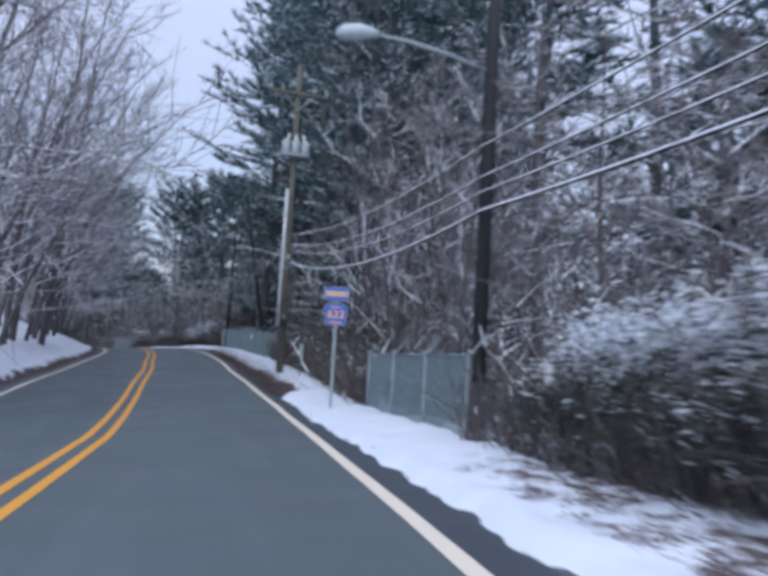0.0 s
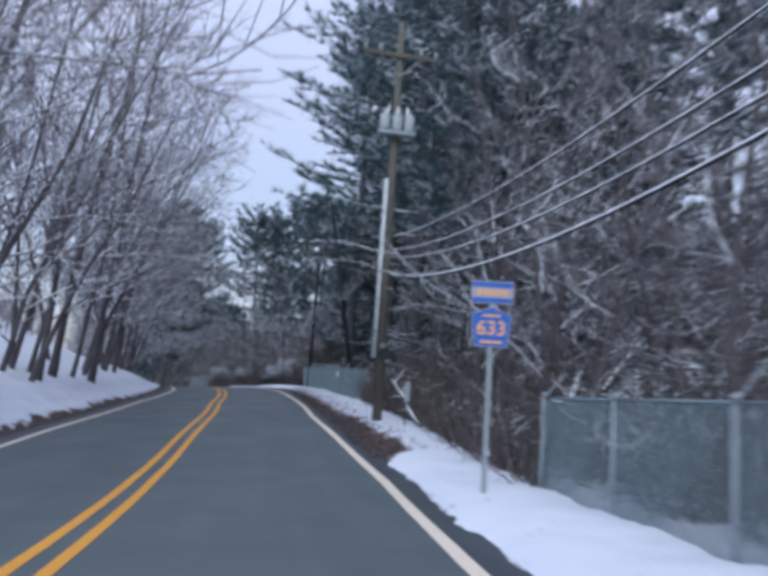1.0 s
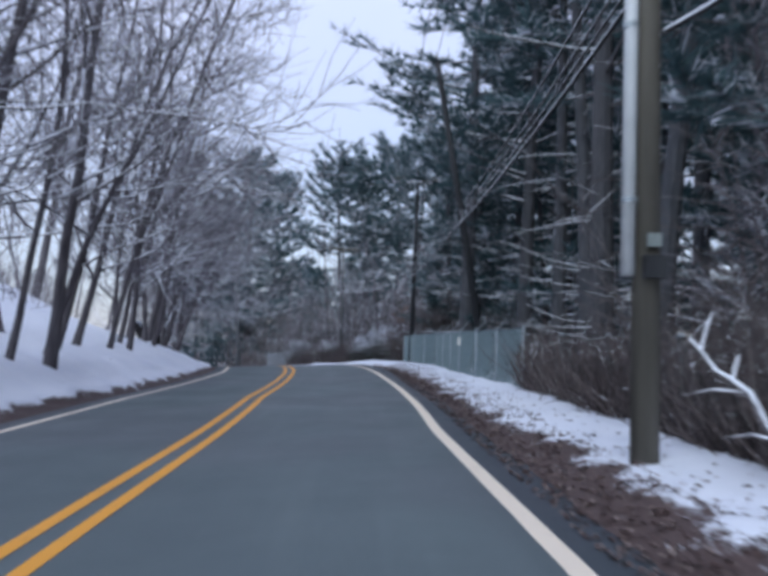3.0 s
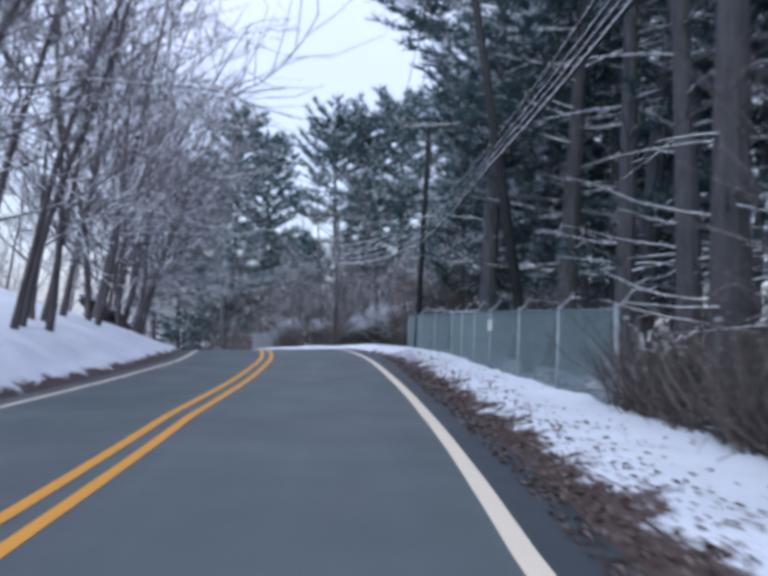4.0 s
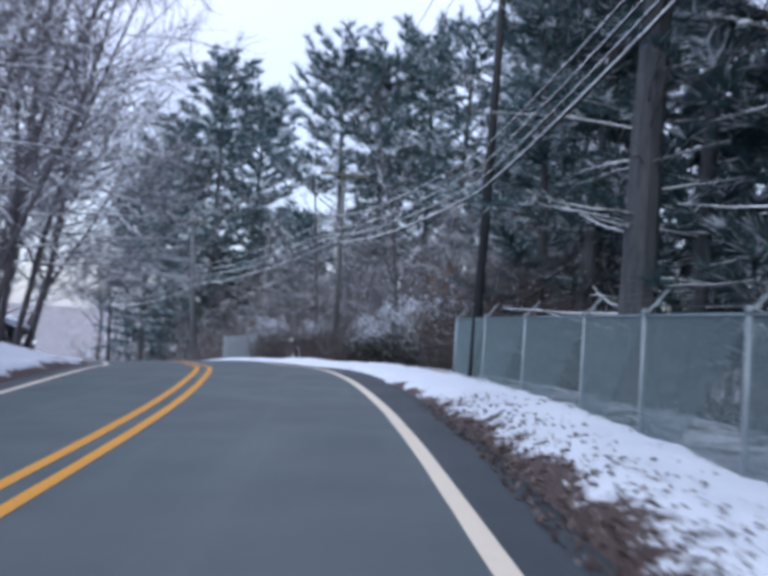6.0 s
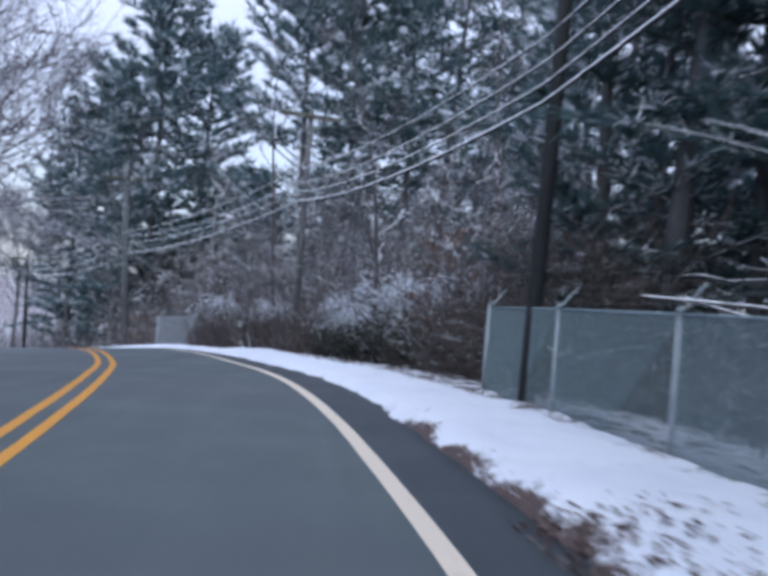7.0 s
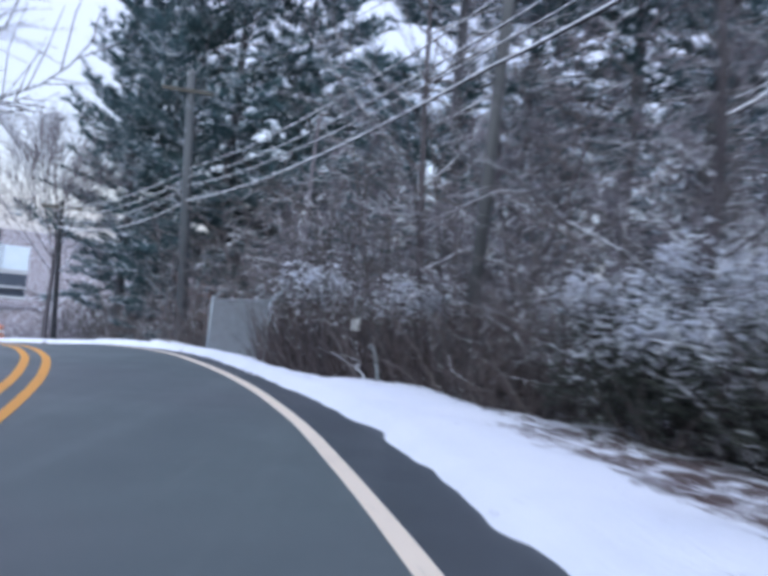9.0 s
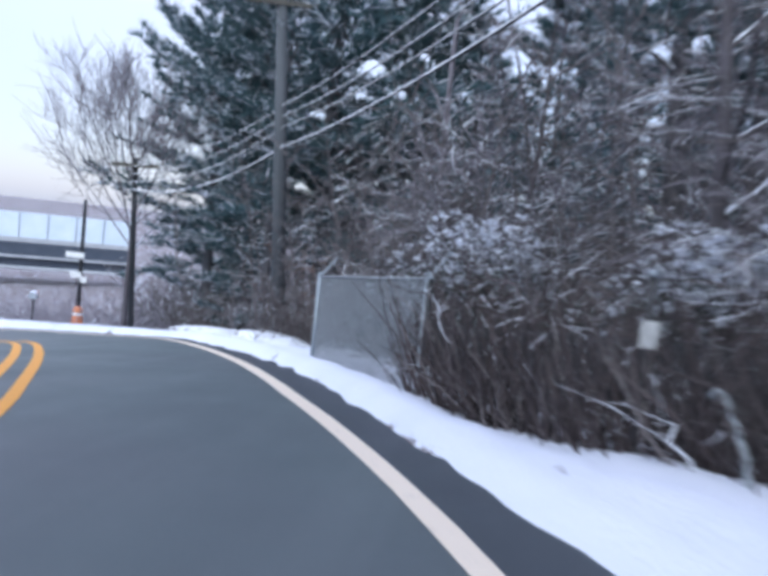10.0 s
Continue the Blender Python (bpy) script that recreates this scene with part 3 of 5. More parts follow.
def plant(cache, key, maker, materials, names, label, category, group, place, lean=(0, 0), turn=0.0, size=1.0, name="tree"):
    """Plants one tree at place; alike trees share their meshes. The last name and material serve all further shapes."""
    if key not in cache:
        cache[key] = [sh.mesh(names[min(i, len(names) - 1)], materials[min(i, len(materials) - 1)]) for i, sh in enumerate(maker())]
    x, y, z = place
    ob = holder(name, pose(x, y, z, lean[0], lean[1], 0) @ pose(0, 0, 0, 0, 0, turn) @ Matrix.Scale(size, 4), label, category, group)
    for i, me in enumerate(cache[key]):
        n = names[min(i, len(names) - 1)]
        c = new(n, me)
        c.parent = ob
        if n in ("crown", "branchwork", "twig_mass"):
            c["kind"] = "stuff"
    return ob


CACHE = {}
BARE_NAMES, BARE_MATS = ("trunk", "crown", "limb"), (BARK_BARE, BARK_TWIG, BARK_LADEN)
PINE_NAMES, PINE_MATS = ("trunk", "branchwork", "crown"), (BARK_PINE, BARK_LIMB, NEEDLE)


def put_bare(kind, x, y, lean, turn, size, label=""):
    specs = {
        "tall1": (11, 15, 0.12, 0.16, 0.30, 17, 5, 6, 0.05, 0.008, 0.35), "tall2": (12, 13, 0.10, 0.12, 0.36, 17, 5, 4, 0.04, 0.008, 0.4), "tall3": (13, 16, 0.14, 0.20, 0.29, 17, 5, 6, 0.05, 0.008, 0.3),
        "slim1": (14, 11, 0.065, 0.18, 0.29, 12, 5, 4, 0.05, 0.007, 0.35), "slim2": (15, 12, 0.072, 0.15, 0.33, 12, 5, 4, 0.04, 0.007, 0.4),
        "broad": (16, 15, 0.20, 0.26, 0.44, 16, 5, 6, 0.06, 0.009, 0.25), "reach": (20, 11, 0.10, 0.20, 0.50, 18, 5, 7, 0.02, 0.009, 0.5),
        "wide": (19, 8.5, 0.13, 0.36, 0.80, 24, 8, 9, 0.13, 0.011, 0.12),
        "back1": (17, 14, 0.14, 0.15, 0.28, 13, 4, 4, 0.09, 0.014), "back2": (18, 16, 0.17, 0.2, 0.26, 14, 4, 4, 0.08, 0.014),
    }
    s = specs[kind]
    plant(CACHE, kind, lambda: bare_tree(*s), BARE_MATS, BARE_NAMES, label or "leafless grey-brown tree with snow lying along its branches", "bare tree", "bare roadside trees", (x, y, ground_at(x, y)), lean, turn, size, "bare_tree")


def put_under(kind, x, y, turn, size, label=""):
    specs = {"under1": (21, 6.0, 0.06, 0.12, 0.42, 15, 5, 6, 0.0, 0.014, 0.6), "under2": (22, 7.5, 0.075, 0.18, 0.40, 17, 5, 6, -0.01, 0.014, 0.75), "under3": (23, 4.5, 0.05, 0.08, 0.5, 14, 5, 5, 0.01, 0.014, 0.5)}
    s = specs[kind]
    plant(CACHE, kind, lambda: bare_tree(*s), (BARK_BARE, BARK_TWIG, BARK_LADEN), BARE_NAMES, label or "slender understory tree laden with snow in the wood's edge", "bare tree", "snow-laden understory trees", (x, y, ground_at(x, y)), (0, 0), turn, size, "understory_tree")


def put_pine(kind, x, y, turn, size, lean=(0, 0), label=""):
    specs = {
        "pine1": (31, 22, 0.28, 0.28, 4.8, 66, 7, 5, 12, 0.50, 26, 0.098, True), "pine2": (32, 20, 0.25, 0.18, 4.6, 66, 7, 5, 12, 0.50, 20, 0.098, True), "pine3": (33, 24, 0.31, 0.42, 5.0, 54, 7, 5, 12, 0.48, 36, 0.092, True),
        "pine4": (34, 15, 0.20, 0.06, 3.8, 56, 7, 5, 12, 0.46, 6, 0.12), "pole_pine": (35, 21, 0.23, 0.55, 3.6, 34, 6, 5, 11, 0.46, 40, 0.092, True),
        "white_pine": (40, 21, 0.30, 0.10, 4.9, 84, 7, 5, 13, 0.55, 10, 0.105, True), "open_pine": (46, 19, 0.26, 0.30, 4.6, 62, 7, 5, 12, 0.54, 24, 0.098, True),
        "back_low": (38, 13, 0.16, 0.04, 3.8, 50, 5, 5, 12, 0.5, 6, 0.12),
        "back_pine1": (36, 21, 0.26, 0.12, 4.4, 50, 5, 4, 11, 0.62, 10, 0.115, True), "back_pine2": (37, 23, 0.28, 0.3, 4.6, 46, 5, 4, 11, 0.62, 16, 0.115, True),
    }
    s = specs[kind]
    plant(CACHE, kind, lambda: pine_tree(*s), PINE_MATS, PINE_NAMES, label or "tall dark green pine dusted with snow", "pine tree", "roadside pines", (x, y, ground_at(x, y)), lean, turn, size, "pine_tree")


def brush_shape(seed, height, width, stems, twigs, r=0.010):
    rng = random.Random(seed)
    sh, stem_list = Shape(), []
    for k in range(stems):
        a, q = abs(rng.gauss(0, 0.45)) * width, rng.uniform(0, 6.28)
        o = Vector((a * math.cos(q), a * math.sin(q), -0.2))
        h = height * rng.uniform(0.5, 1.1)
        sp = bent(rng, o, (rng.gauss(0, 0.35), rng.gauss(0, 0.35), 1), h, 5, 0.17, 0.0)
        if k < 5:
            stem_list.append(Shape().tube(sp, taper(r * 2.4, r * 0.8, 5), 5, False))
        else:
            sh.tube(sp, taper(r * 1.7, r * 0.6, 5), 3, False)
        for _ in range(twigs):
            i = rng.uniform(0.8, 4.9)
            o2 = sp[int(i)].lerp(sp[int(i) + 1], i - int(i))
            sh.tube(bent(rng, o2, side_dir(rng, Vector((0, 0, 1)), rng.uniform(0.5, 1.5)), rng.uniform(0.3, 0.9), 2, 0.26, -0.02), taper(r, r * 0.5, 2), 3, False)
    return [sh] + stem_list


def put_brush(kind, x, y, turn, size, label=""):
    specs = {"brush1": (41, 2.0, 1.1, 48, 9, 0.0065), "brush2": (42, 2.7, 1.3, 50, 11, 0.006), "brush3": (43, 1.3, 1.0, 46, 8, 0.0065), "laden1": (44, 2.6, 1.4, 34, 13, 0.014), "laden2": (45, 3.4, 1.6, 34, 14, 0.014)}
    s = specs[kind]
    laden = kind.startswith("laden")
    plant(CACHE, kind, lambda: brush_shape(*s), (BARK_LADEN if laden else BARK_BRUSH,), ("twig_mass", "stem"), label or ("tangled shrub covered in snow beside the verge" if laden else "tangle of brown leafless brush along the fence"), "shrub", "roadside brush", (x, y, ground_at(x, y)), (0, 0), turn, size, "shrub")


rng = random.Random(5)

# left bank: bare trees that lean over the road
for s, u, kind, lean, size in [
    (8, -9.0, "broad", 8, 1.0), (14, -8.2, "broad", 9, 0.95), (17, -10, "tall3", 5, 1.1), (19.5, -8.4, "tall1", 8, 1.05), (22, -9.6, "slim2", 8, 1.2),
    (24, -8.0, "tall2", 8, 1.2), (28, -8.2, "slim1", 9, 1.25), (31, -8.3, "slim2", 9, 1.25), (32.5, -7.6, "tall2", 9, 1.15),
    (26.5, -8.8, "tall3", 8, 1.1), (22.8, -8.3, "tall2", 8, 1.1), (20.6, -9.0, "slim1", 7, 1.2), (34.0, -8.9, "tall2", 8, 1.1), (33.5, -8.2, "slim1", 8, 1.3), (34.6, -7.7, "tall3", 6, 1.1), (36.3, -7.4, "slim1", 10, 1.35), (37.3, -6.9, "tall1", 5, 1.15), 
    (40, -7.7, "slim2", 11, 1.3), (42.6, -8.0, "tall2", 10, 1.15), (44, -7.4, "slim1", 12, 1.4), (45.3, -7.7, "slim2", 12, 1.3), 
    (48, -8.0, "slim1", 11, 1.4), (51, -8.2, "tall2", 11, 1.15), (55, -7.9, "tall1", 10, 1.1), 
    (59, -8.0, "slim2", 11, 1.35), (60.5, -7.4, "tall2", 12, 1.2), (63.5, -7.6, "slim2", 13, 1.4), (67.5, -7.8, "tall1", 10, 1.15), (79, -8.5, "tall1", 4, 1.0), (84, -9.0, "tall2", 4, 1.0), (88, -10.5, "tall3", 3, 1.0), (93, -10, "tall2", 3, 1.0),
]:
    x, y, z = at_su(s, u)
    put_bare(kind, x, y, (rng.gauss(0, 2), lean + rng.gauss(0, 1)), rng.uniform(0, 360), size)
for s, u, lean, size in [(12.5, -7.4, 10, 1.15), (16.5, -7.6, 10, 1.1), (24.5, -7.6, 11, 1.0), (31.5, -7.6, 11, 1.0), (38.5, -7.4, 12, 1.0), (45.8, -7.2, 12, 1.0), (52.0, -7.4, 12, 1.0), (57.5, -6.9, 13, 0.95), (60.0, -6.7, 15, 1.0), (62.6, -6.6, 16, 1.05), (65.0, -6.7, 17, 1.0), (67.2, -6.8, 16, 0.95), (69.6, -7.2, 15, 0.9)]:
    x, y, z = at_su(s, u)
    put_bare("reach", x, y, (4, lean), rng.uniform(0, 360), size, label="slanting leafless tree whose snowy limbs reach over the road")
for k in range(12):
    s, u = rng.uniform(6, 60), -rng.uniform(12, 34)
    x, y, z = at_su(s, u)
    put_bare(rng.choice(("back1", "back2")), x, y, (rng.gauss(0, 3), rng.gauss(3, 3)), rng.uniform(0, 360), rng.uniform(0.95, 1.25))

# trees on the bank whose long low limbs reach over the road
for s, u, size, kind in [(13.5, -8.2, 1.75, "under2"), (23, -9, 1.5, "under1"), (33, -8.6, 1.5, "under1"), (40, -9.0, 1.5, "under2"), (47, -8.0, 1.5, "under1"), (53, -7.8, 1.6, "under2"), (58, -7.4, 1.75, "under1"), (61.5, -7.4, 1.7, "under2"), (66, -7.6, 1.7, "under1"), (71, -8.0, 1.6, "under2")]:
    x, y, z = at_su(s, u)
    put_under(kind, x, y, rng.uniform(0, 360), size, "leafless tree with long level snowy limbs on the bank")

# right side: pines behind the fence, understory between them
for s, u, kind, size in [
    (29, 7.0, "pine2", 1.0), (31.5, 9.5, "back_pine1", 1.05), (34, 5.6, "pole_pine", 1.0), (36.5, 5.4, "pine1", 1.08), (38.5, 5.7, "pole_pine", 1.0), (40, 9.5, "back_pine2", 1.0), (42.5, 6.2, "pole_pine", 1.05),
    (45, 7.8, "pine3", 0.95), (46.6, 6.35, "pine1", 1.05), (63.5, 11.0, "pole_pine", 0.8), (58.5, 11.5, "pole_pine", 0.9), (66.5, 14.5, "pole_pine", 0.85), (61.0, 16.0, "back_low", 0.75), (70.0, 16.0, "back_low", 0.8), (49, 9.0, "back_pine1", 0.95), (50.6, 5.3, "pine1", 1.1), (54, 8.6, "pine2", 0.9), (57.8, 6.9, "pine4", 0.85), (56.2, 8.8, "back_low", 1.0), (59.2, 9.4, "back_pine1", 0.7), (62.5, 13.0, "back_low", 0.9), (56.5, 7.2, "pole_pine", 0.95), (59, 9.4, "pole_pine", 0.75),
    (24, 10.5, "back_pine2", 1.0), (27, 12.5, "back_pine1", 1.0), (20, 13, "back_pine1", 1.0), (15, 13, "back_pine2", 0.95), (33, 13, "back_pine1", 1.05), (38, 14, "back_pine2", 1.0), (44, 13.5, "back_pine1", 1.0),
    (51, 14, "back_pine2", 1.0), (10, 15, "back_pine1", 1.0), (72, 12.5, "pine3", 0.75), (76, 21, "back_pine2", 0.9),
    (34.5, 9.0, "back_low", 1.0), (39, 11.0, "back_low", 1.1), (43, 9.6, "back_low", 1.0), (47, 11.2, "back_low", 1.15), (50.5, 8.8, "back_low", 1.0), (54, 11, "back_low", 1.1), (57.5, 8.2, "pine4", 0.8), (30, 10.5, "back_low", 1.0), (56, 14, "back_low", 1.2), (46, 15, "back_low", 1.2),
]:
    x, y, z = at_su(s, u)
    put_pine(kind, x, y, rng.uniform(0, 360), size)
for x, y, kind, size in [(-8.4, 90.0, "white_pine", 1.02), (-11.6, 91.8, "white_pine", 0.86), (-6.6, 93.0, "white_pine", 0.98), (-13.6, 95.5, "pine4", 1.0), (-9.8, 88.2, "pine2", 0.7), (-11.0, 89.6, "pine4", 0.55), (-5.4, 88.6, "pine4", 0.75),
                         (0.6, 78.5, "open_pine", 0.90), (4.4, 78.0, "open_pine", 0.97), (2.4, 80.5, "open_pine", 0.93), (8.2, 77.0, "pine3", 0.74), (10.6, 74.0, "pine3", 0.74), (12.8, 70.5, "pole_pine", 0.8), (13.5, 75.0, "back_low", 0.8), (15.0, 68.0, "pine4", 0.7), (-13.4, 92.6, "white_pine", 0.74), (-1.2, 84.0, "back_low", 0.72), (2.4, 85.5, "back_low", 0.8), (-3.4, 90.0, "back_low", 0.85), (10.0, 90.0, "back_pine2", 0.8), (1.0, 92.0, "back_low", 0.9)]:
    put_pine(kind, x, y, rng.uniform(0, 360), size)
put_bare("wide", -15.95, 91.3, (0, 0), 40, 1.0, label="broad leafless tree beside the bend, nearly free of snow")
put_bare("reach", 1.7, 72.3, (0, 0), 200, 0.62, label="grey leafless tree with level snowy limbs behind the overgrown fence")
for k in range(9):
    s, u = rng.uniform(5, 54), rng.uniform(17, 32)
    x, y, z = at_su(s, u)
    put_pine(rng.choice(("back_pine1", "back_pine2")), x, y, rng.uniform(0, 360), rng.uniform(0.85, 1.1))
for s, u, kind, size in [
    (12, 6.2, "under2", 1.0), (14.5, 7.5, "under1", 1.1), (17, 5.8, "under1", 0.9), (19, 7.5, "under2", 1.0), (9.5, 7.0, "under1", 1.1), (8, 9.0, "under2", 1.1), (11.5, 9.5, "under2", 1.15),
    (22, 6.4, "under1", 0.9), (25, 8.0, "under2", 0.9), (29, 6.2, "under3", 1.0), (13.5, 11, "under2", 1.2), (7, 12, "under2", 1.2), (17, 10.5, "under2", 1.1), (33, 7.5, "under1", 0.8),
    (42, 8.5, "under1", 0.8), (60, 7.4, "under1", 0.9), (62, 6.4, "under3", 1.1), (64.5, 7.6, "under2", 0.9), (67, 6.6, "under1", 0.95), (69.5, 5.4, "under2", 0.9), (72, 6.4, "under1", 1.0),
    (75, 5.4, "under2", 0.9), (78, 6.2, "under1", 0.9), (70, 9, "under2", 1.1), (65.5, 10.5, "under2", 1.1), (74, 9, "under2", 1.1),
]:
    x, y, z = at_su(s, u)
    put_under(kind, x, y, rng.uniform(0, 360), size)
for s, u, kind, size in [(66, 6.0, "tall2", 0.8), (71, 4.9, "tall1", 0.75), (77, 7.5, "slim2", 0.8), (68, 12, "tall3", 0.9), (74, 13, "tall1", 0.9), (20.5, 9, "tall2", 0.8), (26, 6.8, "slim2", 0.9), (17.5, 5.6, "back1", 0.6), (19.3, 6.8, "back2", 0.6), (21.4, 5.4, "back1", 0.65), (23, 7.4, "back2", 0.6), (25, 5.8, "back1", 0.6), (27.5, 6.4, "back2", 0.55), (30, 5.6, "back1", 0.6), (32, 6.8, "back2", 0.6), (15, 6.4, "back1", 0.6), (12.5, 5.4, "back2", 0.55)]:
    x, y, z = at_su(s, u)
    put_bare(kind, x, y, (0, -3), rng.uniform(0, 360), size)
# slim dark stems that stand along the overgrown fence
for s, u, kind, size in [(17.6, 4.5, "slim2", 0.85), (18.9, 5.0, "slim1", 0.9), (20.2, 4.6, "slim2", 0.95), (21.5, 5.2, "slim1", 1.0), (22.7, 4.7, "slim2", 0.9), (24.0, 5.1, "slim1", 1.05), (25.2, 4.8, "slim2", 1.0), (28.0, 5.0, "slim1", 1.0), (14.6, 4.8, "slim1", 0.9)]:
    x, y, z = at_su(s, u)
    put_bare(kind, x, y, (rng.gauss(0, 2), rng.gauss(0, 3)), rng.uniform(0, 360), size, label="slim dark leafless tree at the overgrown fence")
# brush along the fence line and at the wood's edge
for k in range(46):
    s = 4 + k * 1.75
    if 35.5 < s < 57:
        u = rng.uniform(5.4, 7.0)
    elif 57 <= s < 66:
        u = rng.uniform(5.8, 6.8)
    else:
        u = rng.uniform(4.2, 5.4)
    x, y, z = at_su(s, u)
    put_brush(rng.choice(("brush1", "brush2", "brush3")), x, y, rng.uniform(0, 360), rng.uniform(0.8, 1.15))
for s, u, kind, size in [(58.5, 6.6, "laden1", 0.9), (60.8, 6.8, "laden2", 0.85), (63.0, 6.5, "laden1", 1.0), (65.2, 6.2, "laden2", 0.8), (67.2, 5.6, "laden1", 0.8), (16, 5.2, "laden1", 0.9), (11, 6, "laden2", 0.9), (8, 5.6, "laden1", 1.0)]:
    x, y, z = at_su(s, u)
    put_brush(kind, x, y, rng.uniform(0, 360), size)

# taller brown brush at the end of the long fence
for s, u, kind, size in [(57.2, 5.4, "brush2", 1.25), (57.9, 6.2, "brush2", 1.55), (58.6, 5.6, "brush1", 1.5), (59.3, 6.4, "brush2", 1.6), (60.0, 5.7, "brush1", 1.35), (58.2, 7.2, "brush2", 1.8), (60.8, 7.0, "brush2", 1.7)]:
    x, y, z = at_su(s, u)
    put_brush(kind, x, y, rng.uniform(0, 360), size, "tall tangle of brown leafless brush beside the fence end")
# brush and small trees that close the view beside the bend
for x, y, kind, size in [(-18.5, 98.5, "brush2", 1.6), (-17.0, 99.5, "laden2", 1.5), (-15.5, 98.0, "brush2", 1.6), (-14.0, 98.5, "laden2", 1.5), (-12.5, 97.0, "brush2", 1.6), (-14.6, 93.6, "brush1", 1.3), (-13.0, 92.2, "brush2", 1.1), (-12.0, 90.0, "brush1", 1.2)]:
    put_brush(kind, x, y, rng.uniform(0, 360), size, "leafless brush dusted with snow beside the bend")
for x, y in [(-16.5, 101.0), (-14.2, 102.5), (-12.0, 100.5)]:
    put_bare("back1", x, y, (0, 0), rng.uniform(0, 360), 0.5)


def put_evergreen(x, y, size, turn):
    """A dense evergreen shrub, snow on its upper leaves."""
    def make():
        r = random.Random(71)
        leaves, stem_list = Shape(), []
        for k in range(9):
            q = k * 0.7 + r.gauss(0, 0.2)
            sp = bent(r, (0.15 * math.cos(q), 0.15 * math.sin(q), -0.15), (math.cos(q) * 0.6, math.sin(q) * 0.6, 1), r.uniform(1.4, 2.2), 5, 0.12, 0.02)
            stem_list.append(Shape().tube(sp, taper(0.03, 0.012, 5), 5, False))
        for _ in range(1500):
            a, q, e = r.random() ** 0.45, r.uniform(0, 6.283), r.uniform(0, 1) ** 0.8
            h = 1.15 + 0.95 * math.sin(e * 1.5) * a
            w = 1.45 * a * math.cos(e * 1.3) * (1 + 0.25 * math.sin(3 * q + 1))
            o = Vector((w * math.cos(q), w * math.sin(q), h * (0.35 + 0.65 * e) + 0.12 * r.gauss(0, 1)))
            tuft(leaves, r, o, Vector((math.cos(q) * 0.7, math.sin(q) * 0.7, r.uniform(-0.2, 0.6))).normalized(), 0.12, 6, -0.25 + 1.45 * e * a, 0.26)
        return [leaves] + stem_list
    plant(CACHE, "evergreen", make, (EVERGREEN, BARK_BRUSH), ("crown", "stem"), "dark evergreen shrub with snow caught on its top", "shrub", "evergreen shrubs", (x, y, ground_at(x, y)), (0, 0), turn, size, "evergreen_shrub")


for s, u, size in [(60.2, 6.5, 0.85), (61.5, 6.1, 1.15), (62.7, 6.6, 0.9), (63.7, 6.0, 1.2), (65.0, 6.2, 0.9), (66.0, 5.9, 1.15), (67.0, 5.4, 0.95), (66.8, 7.4, 1.25), (65.4, 5.0, 0.75), (61.0, 7.8, 1.3), (64.2, 7.4, 1.05), (8.5, 5.6, 1.0), (6.4, 5.8, 1.1), (5.0, 4.9, 1.1), (3.2, 5.2, 1.15), (3.6, 4.2, 0.9), (5.4, 4.1, 0.85), (7.0, 4.2, 0.85), (8.2, 4.4, 0.8), (74.2, 4.2, 1.05), (70.6, 4.6, 0.9)]:
    x, y, z = at_su(s, u)
    put_evergreen(x, y, size, rng.uniform(0, 360))


def put_oak(x, y, size, turn):
    """A shrubby oak that keeps its dead brown leaves."""
    def make():
        r = random.Random(61)
        shapes = bare_tree(62, 4.2, 0.05, 0.1, 0.40, 12, 4, 4, 0.03, 0.009)
        leaves = Shape()
        for k, p in enumerate(shapes[1].v):
            if k % 4 == 0:
                for _ in range(2):
                    blade(leaves, p, Vector((r.gauss(0, 1), r.gauss(0, 1), r.gauss(-0.4, 0.7))).normalized(), Vector((r.gauss(0, 1), r.gauss(0, 1), 1)), 0.10, 0.07, 0)
        leaves.w = []
        return [shapes[0], leaves] + shapes[2:]
    plant(CACHE, "oak", make, (BARK_BARE, DEADLEAF, BARK_TWIG), BARE_NAMES, "young oak still holding its rust-brown dead leaves", "oak tree", "", (x, y, ground_at(x, y)), (0, 0), turn, size, "young_oak")


for s, u, size in [(60.4, 5.0, 0.8), (84.6, 6.6, 0.75), (83.2, 6.2, 0.6)]:
    x, y, z = at_su(s, u)
    put_oak(x, y, size, rng.uniform(0, 360))


